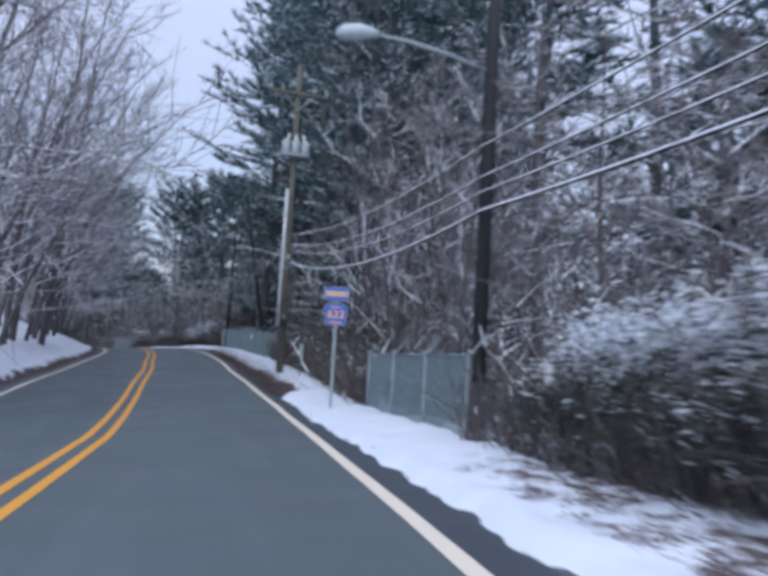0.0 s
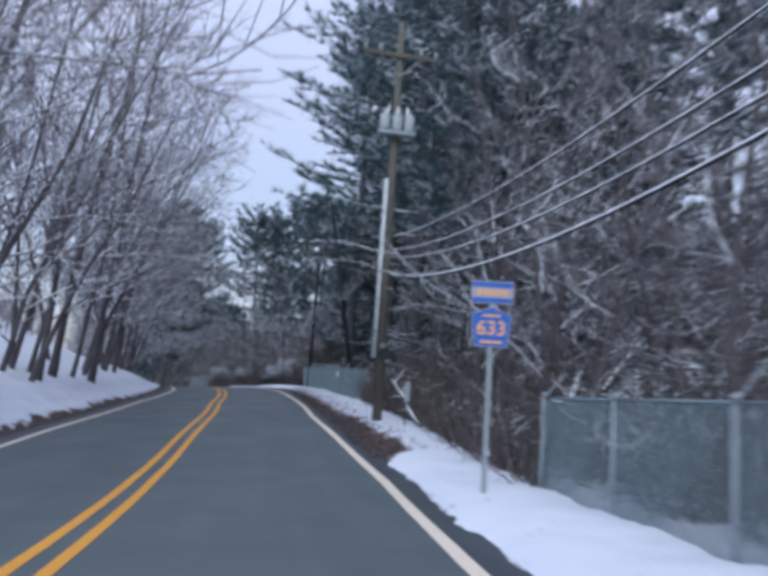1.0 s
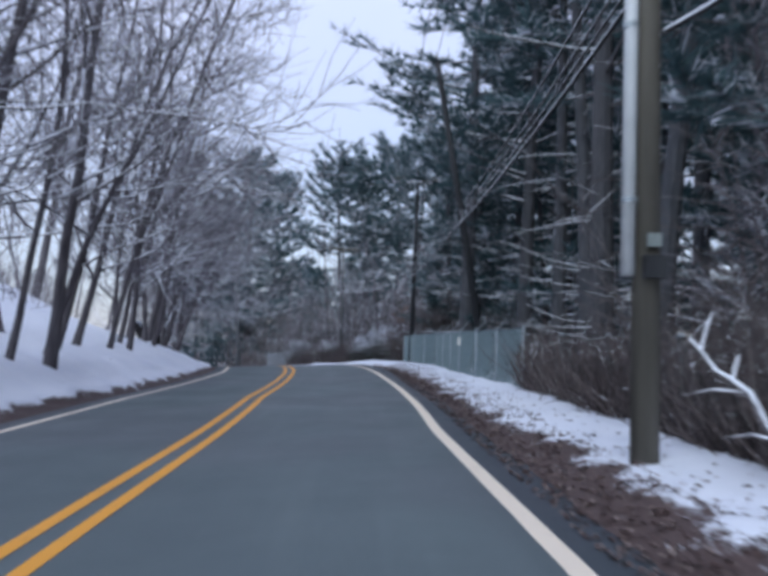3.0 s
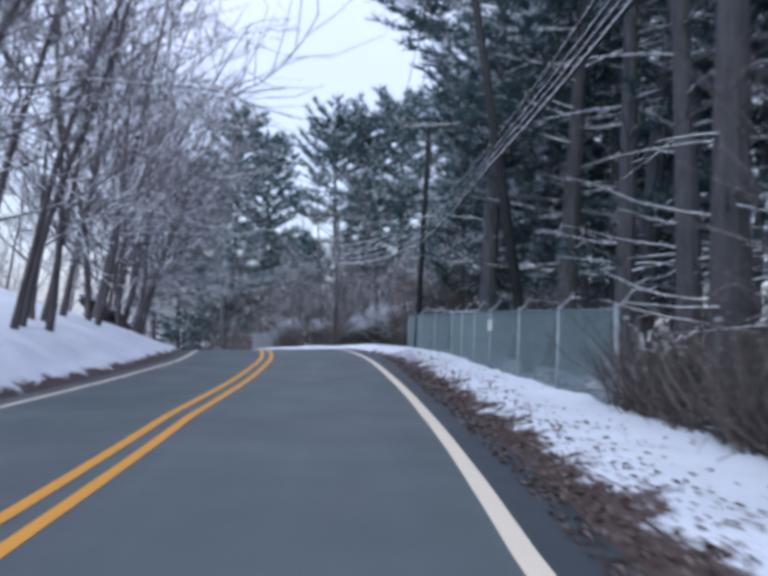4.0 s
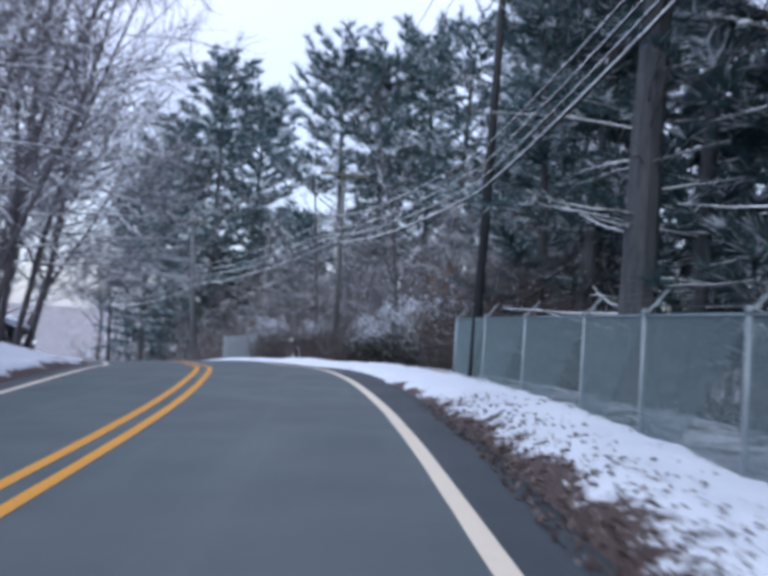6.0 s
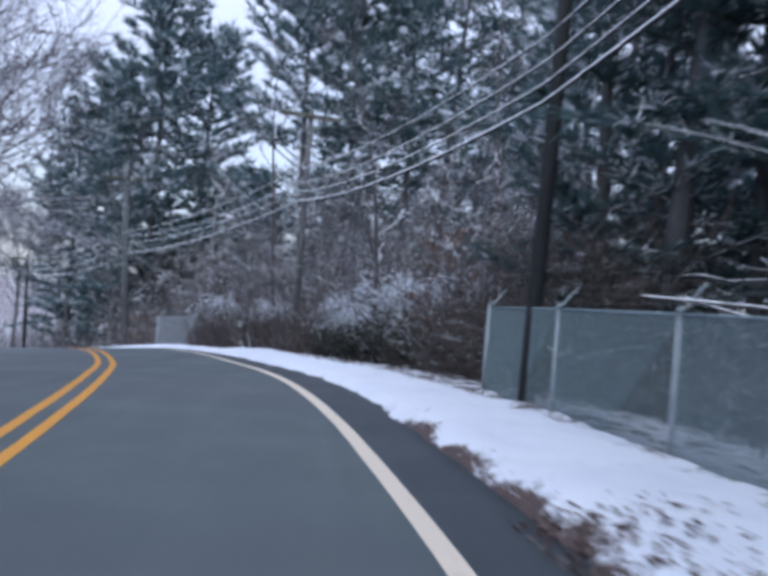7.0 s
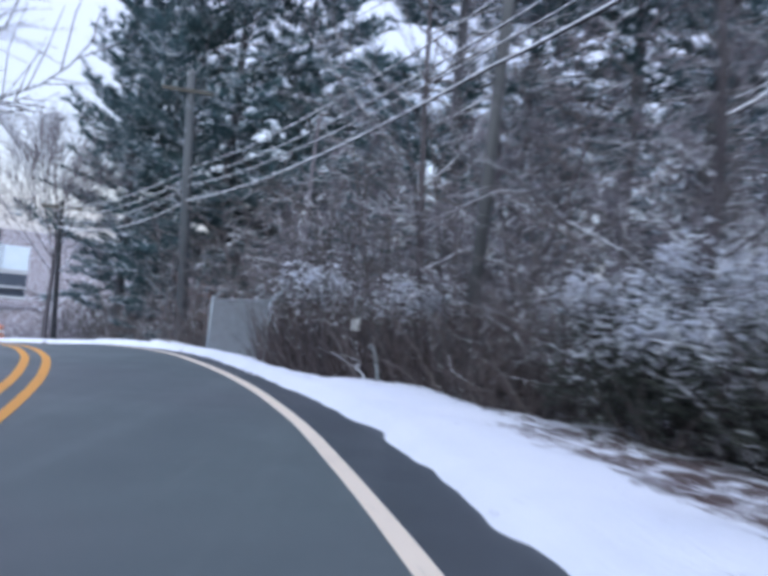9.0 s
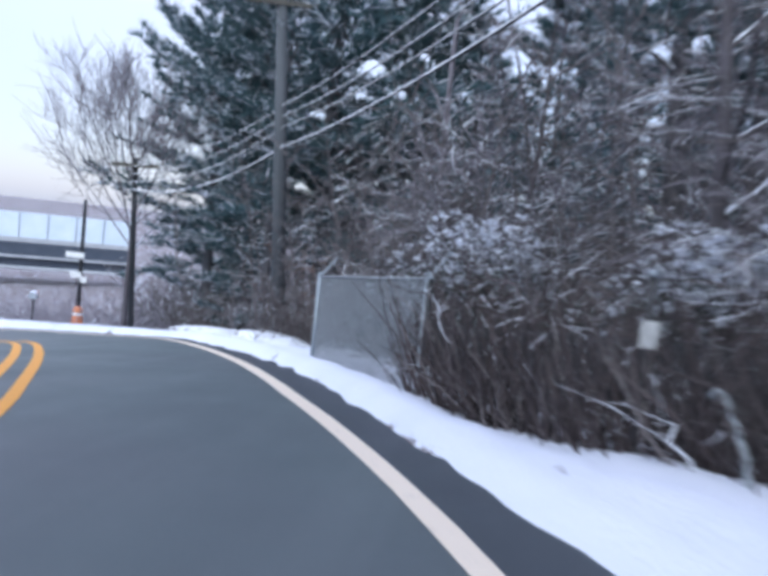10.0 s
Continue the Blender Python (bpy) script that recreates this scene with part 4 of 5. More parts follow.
# the woods that close the view all round: one object, nobody could count it
def make_far_woods():
    r = random.Random(77)
    wood, leaf, twigs = Shape(), Shape(), Shape()
    protos = [pine_tree(90 + i, 17 + 2 * i, 0.24, 0.2, 3.6, 30, 3, 2, 7, 1.15, 3, 0.26) for i in range(3)]
    bares = [bare_tree(95 + i, 13 + i, 0.15, 0.15, 0.28, 13, 4, 4, 0.1, 0.022) for i in range(3)]

    def stamp(dst, src, m):
        o = len(dst.v)
        dst.v += [m @ p for p in src.v]
        dst.w += src.w
        dst.f += [tuple(o + i for i in f) for f in src.f]

    spots = []
    low = [pine_tree(81 + i, 9 + i, 0.12, 0.03, 2.6, 30, 4, 3, 7, 0.8, 2, 0.2) for i in range(2)]
    for k in range(36):
        x, y, z = at_su(r.uniform(6, 54), r.uniform(11, 30))
        spots.append((x, y, "l"))
    for k in range(26):
        spots.append((r.uniform(-11, 16), r.uniform(92, 116), "l"))
    for k in range(34):
        spots.append((r.uniform(-26, 30), r.uniform(96, 128), "p" if r.random() < 0.5 else "b"))
    for k in range(13):
        spots.append((r.uniform(-40, -17), r.uniform(58, 74), "p" if r.random() < 0.3 else "b"))
    for k in range(16):
        spots.append((r.uniform(24, 60), r.uniform(0, 100), "p"))
    for k in range(9):
        spots.append((r.uniform(-75, -36), r.uniform(10, 90), "b"))
    for x, y, kind in spots:
        a = to_su((x, y))[0]
        if -10 < a[1] < 9 and a[0] < 137:
            continue
        if x < -10 and y > 84 and a[1] < 30:
            continue
        m = pose(x, y, float(land(*a)), 0, 0, r.uniform(0, 360)) @ Matrix.Scale(r.uniform(0.75, 1.1), 4)
        shapes = low[r.randrange(2)] if kind == "l" else (protos if kind == "p" else bares)[r.randrange(3)]
        stamp(wood, shapes[0], m)
        if kind in "pl":
            stamp(leaf, shapes[2], m)
            stamp(wood, shapes[1], m)
        else:
            for sh in shapes[1:]:
                stamp(twigs, sh, m)
    top = holder("far_woods", pose(0, 0, 0), "distant mixed woods of pine and bare trees in snow", "woods", kind="stuff")
    for n, sh, mat in (("trunk_mass", wood, BARK_PINE), ("needle_mass", leaf, NEEDLE_FAR), ("twig_mass", twigs, BARK_TWIG)):
        sh.w = sh.w if n == "needle_mass" else []
        tagged(part(n, sh, mat, top), kind="stuff")


make_far_woods()


# ---- fence ----
def chain_link(length, height, slope, mesh_w=0.05, r=0.0054):
    """A length of diamond mesh in the local xz plane; slope: rise at its far end."""
    sh = Shape()
    n = int((length + height) / mesh_w)
    for sign in (1, -1):
        for k in range(n):
            x0 = k * mesh_w - (height if sign > 0 else 0)
            a, b = (x0, 0.0), (x0 + height, height)
            lo, hi = max(0.0, a[0]), min(length, b[0])
            if hi - lo < 0.02:
                continue
            pts = [(lo, lo - x0), (hi, hi - x0)]
            if sign < 0:
                pts = [(x, height - z) for x, z in pts]
            sh.tube([(x, 0.003 * sign, z + slope * x / length) for x, z in pts], [r, r], 3, False)
    return sh


def fence_run(points, height, label, vines=0.0, arms=True, seed=0, wire=WIRE):
    """One fence from corner to corner: posts with slanted arms, mesh, rails, barbed wire."""
    r = random.Random(seed)
    x0, y0 = points[0]
    top = holder("chain_link_fence", pose(x0, y0, ground_at(x0, y0)), label, "fence", "roadside fence")
    base = Vector((x0, y0, ground_at(x0, y0)))
    pts = []
    for (ax, ay), (bx, by) in zip(points, points[1:]):
        d = math.hypot(bx - ax, by - ay)
        n = max(1, round(d / 2.4))
        pts += [(ax + (bx - ax) * i / n, ay + (by - ay) * i / n) for i in range(n)]
    pts.append(points[-1])
    feet = [Vector((x, y, ground_at(x, y) - 0.12)) - base for x, y in pts]
    tips = []
    for i, f in enumerate(feet):
        end = i in (0, len(feet) - 1)
        post = part("post", Shape().tube([f - Vector((0, 0, 0.2)), f + Vector((0, 0, height + 0.03))], [0.038 if end and not vines else 0.028] * 2, 8), BARB if vines else GALV, top, smooth=True)
        part("post_cap", Shape().tube([f + Vector((0, 0, height + q)) for q in (0.02, 0.05, 0.075)], [0.044, 0.040, 0.012], 8), GALV, post, smooth=True)
        if arms:
            g = feet[min(i + 1, len(feet) - 1)] - feet[max(i - 1, 0)]
            out = Vector((g.y, -g.x, 0)).normalized()
            tip = f + Vector((0, 0, height + 0.30)) + out * 0.24
            part("barb_arm", Shape().tube([f + Vector((0, 0, height)), tip], [0.018, 0.014], 6), GALV, post)
            tips.append((f + Vector((0, 0, height)), tip))
    for a, b in zip(feet, feet[1:]):
        d = b - a
        flat = Vector((d.x, d.y, 0))
        m = Matrix.Translation(a + Vector((0, 0, 0.05))) @ Matrix.Rotation(math.atan2(d.y, d.x), 4, "Z")
        mesh = part("wire_mesh", chain_link(flat.length, height * (0.72 if vines else 1.0) - 0.05, d.z), BARB if vines else wire, top)
        mesh.matrix_local = m
        if not vines:
            part("top_rail", Shape().tube([a + Vector((0, 0, height)), b + Vector((0, 0, height))], [0.016, 0.016], 6), wire, top, smooth=True)
        else:
            sh = Shape()
            for k in range(int(vines * flat.length)):
                p = a.lerp(b, r.random()) + Vector((r.gauss(0, 0.07), r.gauss(0, 0.07), -0.05))
                if k % 6 == 0:
                    p.z += r.uniform(0.2, height)
                    sh.tube(bent(r, p, (r.gauss(0, 0.8), r.gauss(0, 0.8), r.uniform(-0.1, 0.7)), r.uniform(0.4, 1.0), 4, 0.3, -0.05), taper(r.uniform(0.005, 0.010), 0.004, 4), 3, False)
                else:
                    sh.tube(bent(r, p, (r.gauss(0, 0.34), r.gauss(0, 0.2), 1), height * (r.uniform(0.5, 1.1) if k % 7 else r.uniform(1.0, 1.4)), 5, 0.17, 0.06), taper(r.uniform(0.006, 0.015), 0.004, 5), 3, False)
            part("vines", sh, VINE, top, "dense brown leafless vines")
    for k in (0.35, 0.68, 1.0):
        if arms:
            for (a0, a1), (b0, b1) in zip(tips, tips[1:]):
                a, b = a0.lerp(a1, k), b0.lerp(b1, k)
                part("barbed_wire", Shape().tube([a, a.lerp(b, 0.5) - Vector((0, 0, 0.02)), b], [0.0035] * 3, 3, False), BARB, top)
    return top


def line_su(*su_pairs):
    return [at_su(s, u)[:2] for s, u in su_pairs]


fence_run(line_su((9.95, 3.35), (16.3, 3.3)), 1.36, "blue-grey chain-link fence with slanted barbed-wire arms", seed=1)
fence_run(line_su((16.35, 3.3), (26, 3.7)), 1.05, "low chain-link fence lost in brown vines", vines=85, arms=False, seed=2)
fence_run(line_su((26.05, 3.7), (35.6, 3.5)), 1.3, "chain-link fence overgrown with brown vines", vines=170, arms=False, seed=7)
fence_run(line_su((35.65, 3.4), (42.5, 3.26), (49, 3.72), (56.4, 4.05)), 1.45, "long blue-grey chain-link fence with slanted barbed-wire arms", seed=3)
fence_run(line_su((66.5, 4.35), (69.7, 3.1), (72.4, 2.62)), 1.42, "chain-link fence overgrown with brown vines", vines=180, arms=False, seed=4)
fence_run(line_su((72.45, 2.62), (75.8, 2.45)), 1.45, "short pale grey chain-link fence section with bent arms", seed=5, wire=WIRE_PALE)
fence_run(line_su((2, 3.9), (9.9, 3.35)), 1.36, "chain-link fence overgrown with brown vines", vines=45, arms=False, seed=6)


# ---- utility poles ----
def pole(name, x, y, height, r, material, label, lean=(0, 0)):
    z = ground_at(x, y)
    top = holder(name, pose(x, y, z, lean[0], lean[1], 0), label, "utility pole", "utility poles")
    part("shaft", Shape().tube([(0, 0, -0.4), (0, 0, height * 0.5), (0, 0, height)], [r, r * 0.86, r * 0.7], 14), material, top, smooth=True)
    return top


def crossarm(top, z, half, turn, braces=True):
    m = Matrix.Rotation(turn, 4, "Z")
    arm = part("crossarm", Shape().box(-half, -0.16, z - 0.06, half, -0.05, z + 0.06, m, 0.01), POLEWOOD, top)
    for k in (-0.95, -0.55, 0.55, 0.95):
        part("insulator", Shape().tube([m @ Vector((k * half, -0.105, z + q)) for q in (0.06, 0.12, 0.16, 0.22, 0.26)], [0.02, 0.045, 0.03, 0.05, 0.02], 8), CANGREY, arm, smooth=True)
    if braces:
        for k in (-1, 1):
            part("brace", Shape().tube([m @ Vector((k * half * 0.55, -0.12, z - 0.05)), m @ Vector((0, -0.14, z - 0.6))], [0.016, 0.016], 5), GALV, arm)


P1 = pole("utility_pole", 4.6, 11.1, 11.5, 0.125, POLEDARK, "dark wooden utility pole with a street lamp arm")
lamp_arm = part("lamp_arm", Shape().tube([(-0.1, 0, 5.88), (-0.7, 0.05, 6.06), (-1.4, 0.1, 6.19), (-2.0, 0.15, 6.24)], [0.035, 0.032, 0.028, 0.026], 8), GALV, P1, "grey curved lamp arm", smooth=True)
head = Shape().tube([(-1.9, 0.14, 6.24), (-2.0, 0.15, 6.25), (-2.2, 0.17, 6.25), (-2.45, 0.19, 6.21), (-2.56, 0.2, 6.17)], [0.05, 0.09, 0.13, 0.12, 0.05], 12)
lamp_head = part("lamp_head", head, LENSM, P1, "pale cobra-head street lamp", smooth=True)
P2 = pole("utility_pole", 3.66, 26.45, 11.0, 0.13, POLEWOOD, "weathered greenish utility pole with crossarm and pale conduit", (0, 0.3))
crossarm(P2, 10.0, 1.05, 0.05)
bank = part("transformer_rack", Shape().box(-0.5, -0.36, 7.72, 0.5, -0.12, 7.80, None, 0.01), GALV, P2)
for k in (-0.33, 0.0, 0.33):
    can = part("transformer", Shape().tube([(k, -0.25, 7.8), (k, -0.25, 7.86), (k, -0.25, 8.22), (k * 0.9, -0.25, 8.30)], [0.13, 0.145, 0.145, 0.08], 12), CANGREY, bank, "grey transformer can", smooth=True)
    part("bushing", Shape().tube([(k * 0.85, -0.25, 8.28), (k * 0.8, -0.25, 8.36), (k * 0.75, -0.25, 8.52)], [0.03, 0.05, 0.018], 8), TAG, bank)
conduit = part("conduit", Shape().tube([(-0.19, -0.06, 1.75), (-0.175, -0.06, 4.2), (-0.16, -0.06, 6.55)], [0.062, 0.062, 0.062], 10), PVC, P2, "pale grey plastic conduit", smooth=True)
for q in (2.4, 4.0, 5.6):
    part("strap", Shape().tube([(-0.18, -0.06, q), (-0.18, -0.06, q + 0.05)], [0.072, 0.072], 10), GALV, conduit)
part("ground_box", Shape().box(-0.09, -0.24, 1.72, 0.10, -0.14, 1.92, None, 0.01), POLEDARK, P2)
part("tag_plate", Shape().box(-0.06, -0.185, 2.0, 0.07, -0.165, 2.12, None, 0.0), TAGDARK, P2)
P3 = pole("utility_pole", 3.9, 55.4, 9.2, 0.115, POLEDARK, "dark wooden utility pole behind the fence", (0, 1.0))
crossarm(P3, 8.75, 1.1, 0.1)
LEANING = pole("utility_pole", 5.0, 41.6, 9.4, 0.118, POLEDARK, "dark wooden utility pole leaning over the fence towards the road", (0, -10))
MID = pole("utility_pole", 0.50, 70.5, 8.1, 0.12, POLEGREY, "greyed wooden utility pole with a snowy crossarm behind the vines", (0, -0.7))
crossarm(MID, 7.85, 1.0, 0.22)
P4 = pole("utility_pole", -8.15, 84.9, 9.88, 0.2, POLEDIM, "weathered grey utility pole in front of the pines", (0, -4.6))
crossarm(P4, 9.13, 1.0, 0.5)
P5 = pole("utility_pole", -14.3, 88.5, 5.7, 0.105, POLEDARK, "slim dark utility pole beside the bend", (0, -2.9))
crossarm(P5, 5.45, 0.75, 0.4, False)
P6 = pole("utility_pole", -25.8, 104.6, 8.0, 0.14, POLEDARK, "slim dark pole with a small street lamp")
part("lamp_arm", Shape().tube([(0, 0, 8.5), (0.4, -0.1, 8.95), (0.9, -0.2, 9.05)], [0.04, 0.03, 0.03], 6), GALV, P6)
part("lamp_head", Shape().tube([(0.8, -0.2, 9.05), (1.1, -0.25, 9.05), (1.5, -0.3, 9.0)], [0.08, 0.16, 0.06], 8), CANGREY, P6, smooth=True)
for q, w in ((4.7, 0.85), (3.6, 0.5), (3.35, 0.4)):
    part("sign_board", Shape().box(-w if q > 3.5 else 0.1, -0.2, q, w * 0.3 if q > 3.5 else w + 0.1, -0.16, q + 0.32, None, 0.0), TAG, P6, "small white sign board")


def cable(a, b, sag, r, material=CABLE, label="snow-covered overhead cable between the utility poles"):
    a, b = Vector(a), Vector(b)
    sh = Shape()
    n = 22
    sh.tube([a.lerp(b, i / n) - a - Vector((0, 0, sag * 4 * (i / n) * (1 - i / n))) for i in range(n + 1)], [r] * (n + 1), 5, False)
    ob = new("overhead_cable", sh.mesh("overhead_cable", material, True))
    ob.matrix_world = Matrix.Translation(a)
    tagged(ob, label, "cable", "overhead cables")


def pole_point(p, side, z):
    q = p.matrix_world.translation
    return (q.x + side, q.y - 0.17, q.z + z)


NEARPOLE = (5.9, -14.0, 1.0)
SPANS = [(4.6, 0.35), (4.1, 0.40), (3.85, 0.45), (3.55, 0.5)]
for i, (z, sag) in enumerate(SPANS):
    r = 0.019 if i < 3 else 0.029
    z2, z3, z4 = (4.95, 4.6, 4.4, 3.95)[i], (4.95, 4.6, 4.3, 4.05)[i], (6.47, 6.17, 5.87, 5.34)[i]
    cable((NEARPOLE[0], NEARPOLE[1], NEARPOLE[2] + z + 0.8), pole_point(P1, -0.14, z), sag, r)
    cable(pole_point(P1, -0.14, z), pole_point(P2, 0.12, z2), sag, r)
    z2b, side = (5.14, 4.98, 4.88, 4.75)[i], (-0.05, 0.08, 0.14, 0.17)[i]
    on_lean = (4.16 - 0.18 * (4.95 - z3), 41.5, (5.0, 4.75, 4.55, 4.35)[i])
    on_mid = (0.26, 70.36, (5.45, 4.95, 4.68, 4.38)[i])
    cable(pole_point(P2, side, z2b), on_lean, 0.16, r)
    cable(on_lean, pole_point(P3, -0.15, z3), 0.16, r)
    cable(pole_point(P3, -0.15, z3), on_mid, 0.30, r)
    cable(on_mid, pole_point(P4, -0.3, z4), 0.34, r)
    cable(pole_point(P4, -0.3, z4), pole_point(P5, -0.27, 5.4 - 0.25 * i), sag, r)
for k in (-1.0, -0.55, 1.0):
    cable(pole_point(P2, k, 10.27), pole_point(P3, k, 9.02), 0.6, 0.010)
    cable(pole_point(P3, k, 9.02), pole_point(MID, k, 8.12), 0.25, 0.010)
    cable(pole_point(MID, k, 8.12), pole_point(P4, k * 0.9 - 0.74, 9.38), 0.25, 0.010)
    cable((NEARPOLE[0] + k, NEARPOLE[1], NEARPOLE[2] + 11.5), pole_point(P1, k * 0.15, 11.4), 0.5, 0.010)
    cable(pole_point(P1, k * 0.15, 11.4), pole_point(P2, k, 10.27), 0.5, 0.010)


# ---- road sign ----
def road_sign():
    x, y = 3.19, 15.5
    z = ground_at(x, y)
    top = holder("road_sign", pose(x, y, z, 0, 0, -8), "blue county route sign on a grey steel post", "road sign")
    part("post", Shape().box(-0.03, -0.02, -0.3, 0.03, 0.02, 2.58, None, 0.006), GALV, top)
    ban = part("banner", Shape().box(-0.285, -0.032, 2.39, 0.285, -0.022, 2.70, None, 0.0), SIGNPALE, top, "blue and pale banner plate")
    part("blue_band", Shape().box(-0.27, -0.037, 2.615, 0.27, -0.033, 2.685), BLUE, ban)
    part("blue_band", Shape().box(-0.27, -0.037, 2.405, 0.27, -0.033, 2.47), BLUE, ban)
    for k in range(5):
        part("letter_bar", Shape().box(-0.20 + k * 0.085, -0.037, 2.50, -0.145 + k * 0.085, -0.033, 2.585), SIGNYELLOW, ban)

    def penta(w, h, cx, cz, y0, y1):
        ring = [(0, h), (w, h * 0.62), (w * 0.80, -h), (-w * 0.80, -h), (-w, h * 0.62)]
        sh = Shape()
        sh.v = [(cx + a, y0, cz + b) for a, b in ring] + [(cx + a, y1, cz + b) for a, b in ring]
        sh.f = [(0, 1, 2, 3, 4), (9, 8, 7, 6, 5)] + [(i, (i + 1) % 5, 5 + (i + 1) % 5, 5 + i) for i in range(5)]
        return sh
    shield = part("shield", penta(0.28, 0.272, 0, 2.08, -0.022, -0.032), SIGNPALE, top, "five-sided blue route shield with pale rim")
    part("shield_face", penta(0.266, 0.257, 0, 2.08, -0.032, -0.037), BLUE, shield)
    part("name_bar", Shape().box(-0.12, -0.041, 2.215, 0.12, -0.037, 2.245), SIGNYELLOW, shield)
    part("name_bar", Shape().box(-0.15, -0.041, 1.86, 0.15, -0.037, 1.895), SIGNYELLOW, shield)
    cu = bpy.data.curves.new("number", "FONT")
    cu.body, cu.size, cu.align_x, cu.align_y, cu.extrude, cu.offset = "633", 0.27, "CENTER", "CENTER", 0.002, 0.004
    tmp = bpy.data.objects.new("number", cu)
    scene.collection.objects.link(tmp)
    me = bpy.data.meshes.new_from_object(tmp.evaluated_get(bpy.context.evaluated_depsgraph_get()))
    bpy.data.objects.remove(tmp)
    me.materials.clear()
    me.materials.append(SIGNYELLOW)
    ob = new("number", me)
    ob.parent = shield
    ob.matrix_local = pose(0, -0.041, 2.055, 90, 0, 0)
    for plate_ob in (ban, shield):
        plate_ob.matrix_local = Matrix.Translation((0, 0, 0.21)) @ Matrix.Scale(0.9, 4)


road_sign()


# ---- small plates on the fence and trees ----
def plate(x, y, z, w, h, turn, label):
    ob = new("notice_plate", Shape().box(-w / 2, -0.006, 0, w / 2, 0.006, h, None, 0.0).mesh("notice_plate", TAG))
    ob.matrix_world = pose(x, y, z, 0, 0, turn)
    tagged(ob, label, "sign", "notice plates")


for s, u, h, w, ht in [(42.35, 3.21, 0.92, 0.10, 0.24), (69.6, 3.04, 0.84, 0.12, 0.185), (7.43, 3.36, 0.92, 0.085, 0.22)]:
    x, y, z = at_su(s, u)
    plate(x, y, z + h, w, ht, 4, "small white notice plate fixed to the fence")


def marker_post(x, y, height):
    top = holder("marker_post", pose(x, y, ground_at(x, y), 1, 1, 6), "thin grey stake with a long white plate among the brush", "marker post")
    part("stake", Shape().box(-0.015, -0.012, -0.2, 0.015, 0.012, height, None, 0.004), BARB, top)
    part("plate", Shape().box(-0.065, -0.027, height - 0.48, 0.065, -0.017, height, None, 0.0), CANGREY, top, "dull white plate")


marker_post(4.12, 25.05, 1.18)


# ---- rock on the snow bank, snow pile, barrel, overpass ----
def boulder(name, x, y, sx, sy, sz, seed, label, category, material=ROCK):
    bm = bmesh.new()
    bmesh.ops.create_icosphere(bm, subdivisions=4, radius=1)
    for v in bm.verts:
        k = 1 + 0.20 * noise.fractal(v.co * 1.1 + Vector((seed, 0, 0)), 0.7, 2.0, 5)
        v.co = Vector((v.co.x * sx * k, v.co.y * sy * k, max(v.co.z, -0.5) * sz * k))
    me = bpy.data.meshes.new(name)
    bm.to_mesh(me)
    bm.free()
    me.materials.append(material)
    ob = new(name, me)
    ob.matrix_world = pose(x, y, ground_at(x, y) + 0.15 * sz, 0, 0, seed * 40)
    tagged(ob, label, category)


def stone_wall(s0, u0, s1, u1, height):
    """A dry wall of dark stones, each a part, with snow lying on its top."""
    r = random.Random(int(31 + s1))
    x0, y0, _ = at_su(s0, u0)
    x1, y1, _ = at_su(s1, u1)
    length, turn = math.hypot(x1 - x0, y1 - y0), math.atan2(y1 - y0, x1 - x0)
    z0, z1 = ground_at(x0, y0) - 0.25, ground_at(x1, y1) - 0.25
    top = holder("stone_wall", Matrix.Translation((x0, y0, z0)) @ Matrix.Rotation(turn, 4, "Z"), "low wall of dark field stones capped with snow", "wall")
    meshes = []
    for k in range(7):
        bm = bmesh.new()
        bmesh.ops.create_icosphere(bm, subdivisions=1, radius=0.5)
        for v in bm.verts:
            v.co = Vector([math.copysign(abs(q) ** 0.7, q) * 0.66 * r.uniform(0.8, 1.2) for q in v.co])
        me = bpy.data.meshes.new("stone")
        bm.to_mesh(me)
        bm.free()
        me.materials.append(FIELDSTONE)
        meshes.append(me)
    courses = 5
    for row in range(courses):
        x = -0.1 + 0.2 * (row % 2)
        while x < length:
            w = r.uniform(0.28, 0.85)
            h = height / courses * r.uniform(1.05, 1.6)
            ob = new("stone", r.choice(meshes))
            ob.parent = top
            ob.matrix_local = Matrix.Translation((x + w / 2, r.gauss(0, 0.07), (row + 0.5) * height / courses + (z1 - z0) * x / length)) @ Euler((r.gauss(0, 0.2), r.gauss(0, 0.22), r.choice((0, 3.14)) + r.gauss(0, 0.1))).to_matrix().to_4x4() @ Matrix.Diagonal((w, 0.55, h, 1))
            x += w * 0.9
    cap = Shape()
    n = int(length / 0.15)
    for k in range(n + 1):
        x = length * k / n
        zz = height + (z1 - z0) * x / length
        for yy, hh in ((-0.27, 0.0), (-0.2, 0.09), (0.0, 0.14), (0.2, 0.09), (0.27, 0.0)):
            cap.v.append((x, yy + 0.03 * fbm(x, yy, 2.0, 1.0), zz + hh * (0.8 + 0.5 * fbm(x, yy, 1.5, 4.0)) - 0.01))
            cap.w.append(1.0)
    cap.f = [(a * 5 + b, a * 5 + b + 5, a * 5 + b + 6, a * 5 + b + 1) for a in range(n) for b in range(4)]
    part("snow_cap", cap, VERGE, top, "rounded snow cap", smooth=True)


stone_wall(65.1, -6.75, 62.6, -7.5, 1.15)
stone_wall(61.2, -7.6, 57.6, -8.6, 1.25)


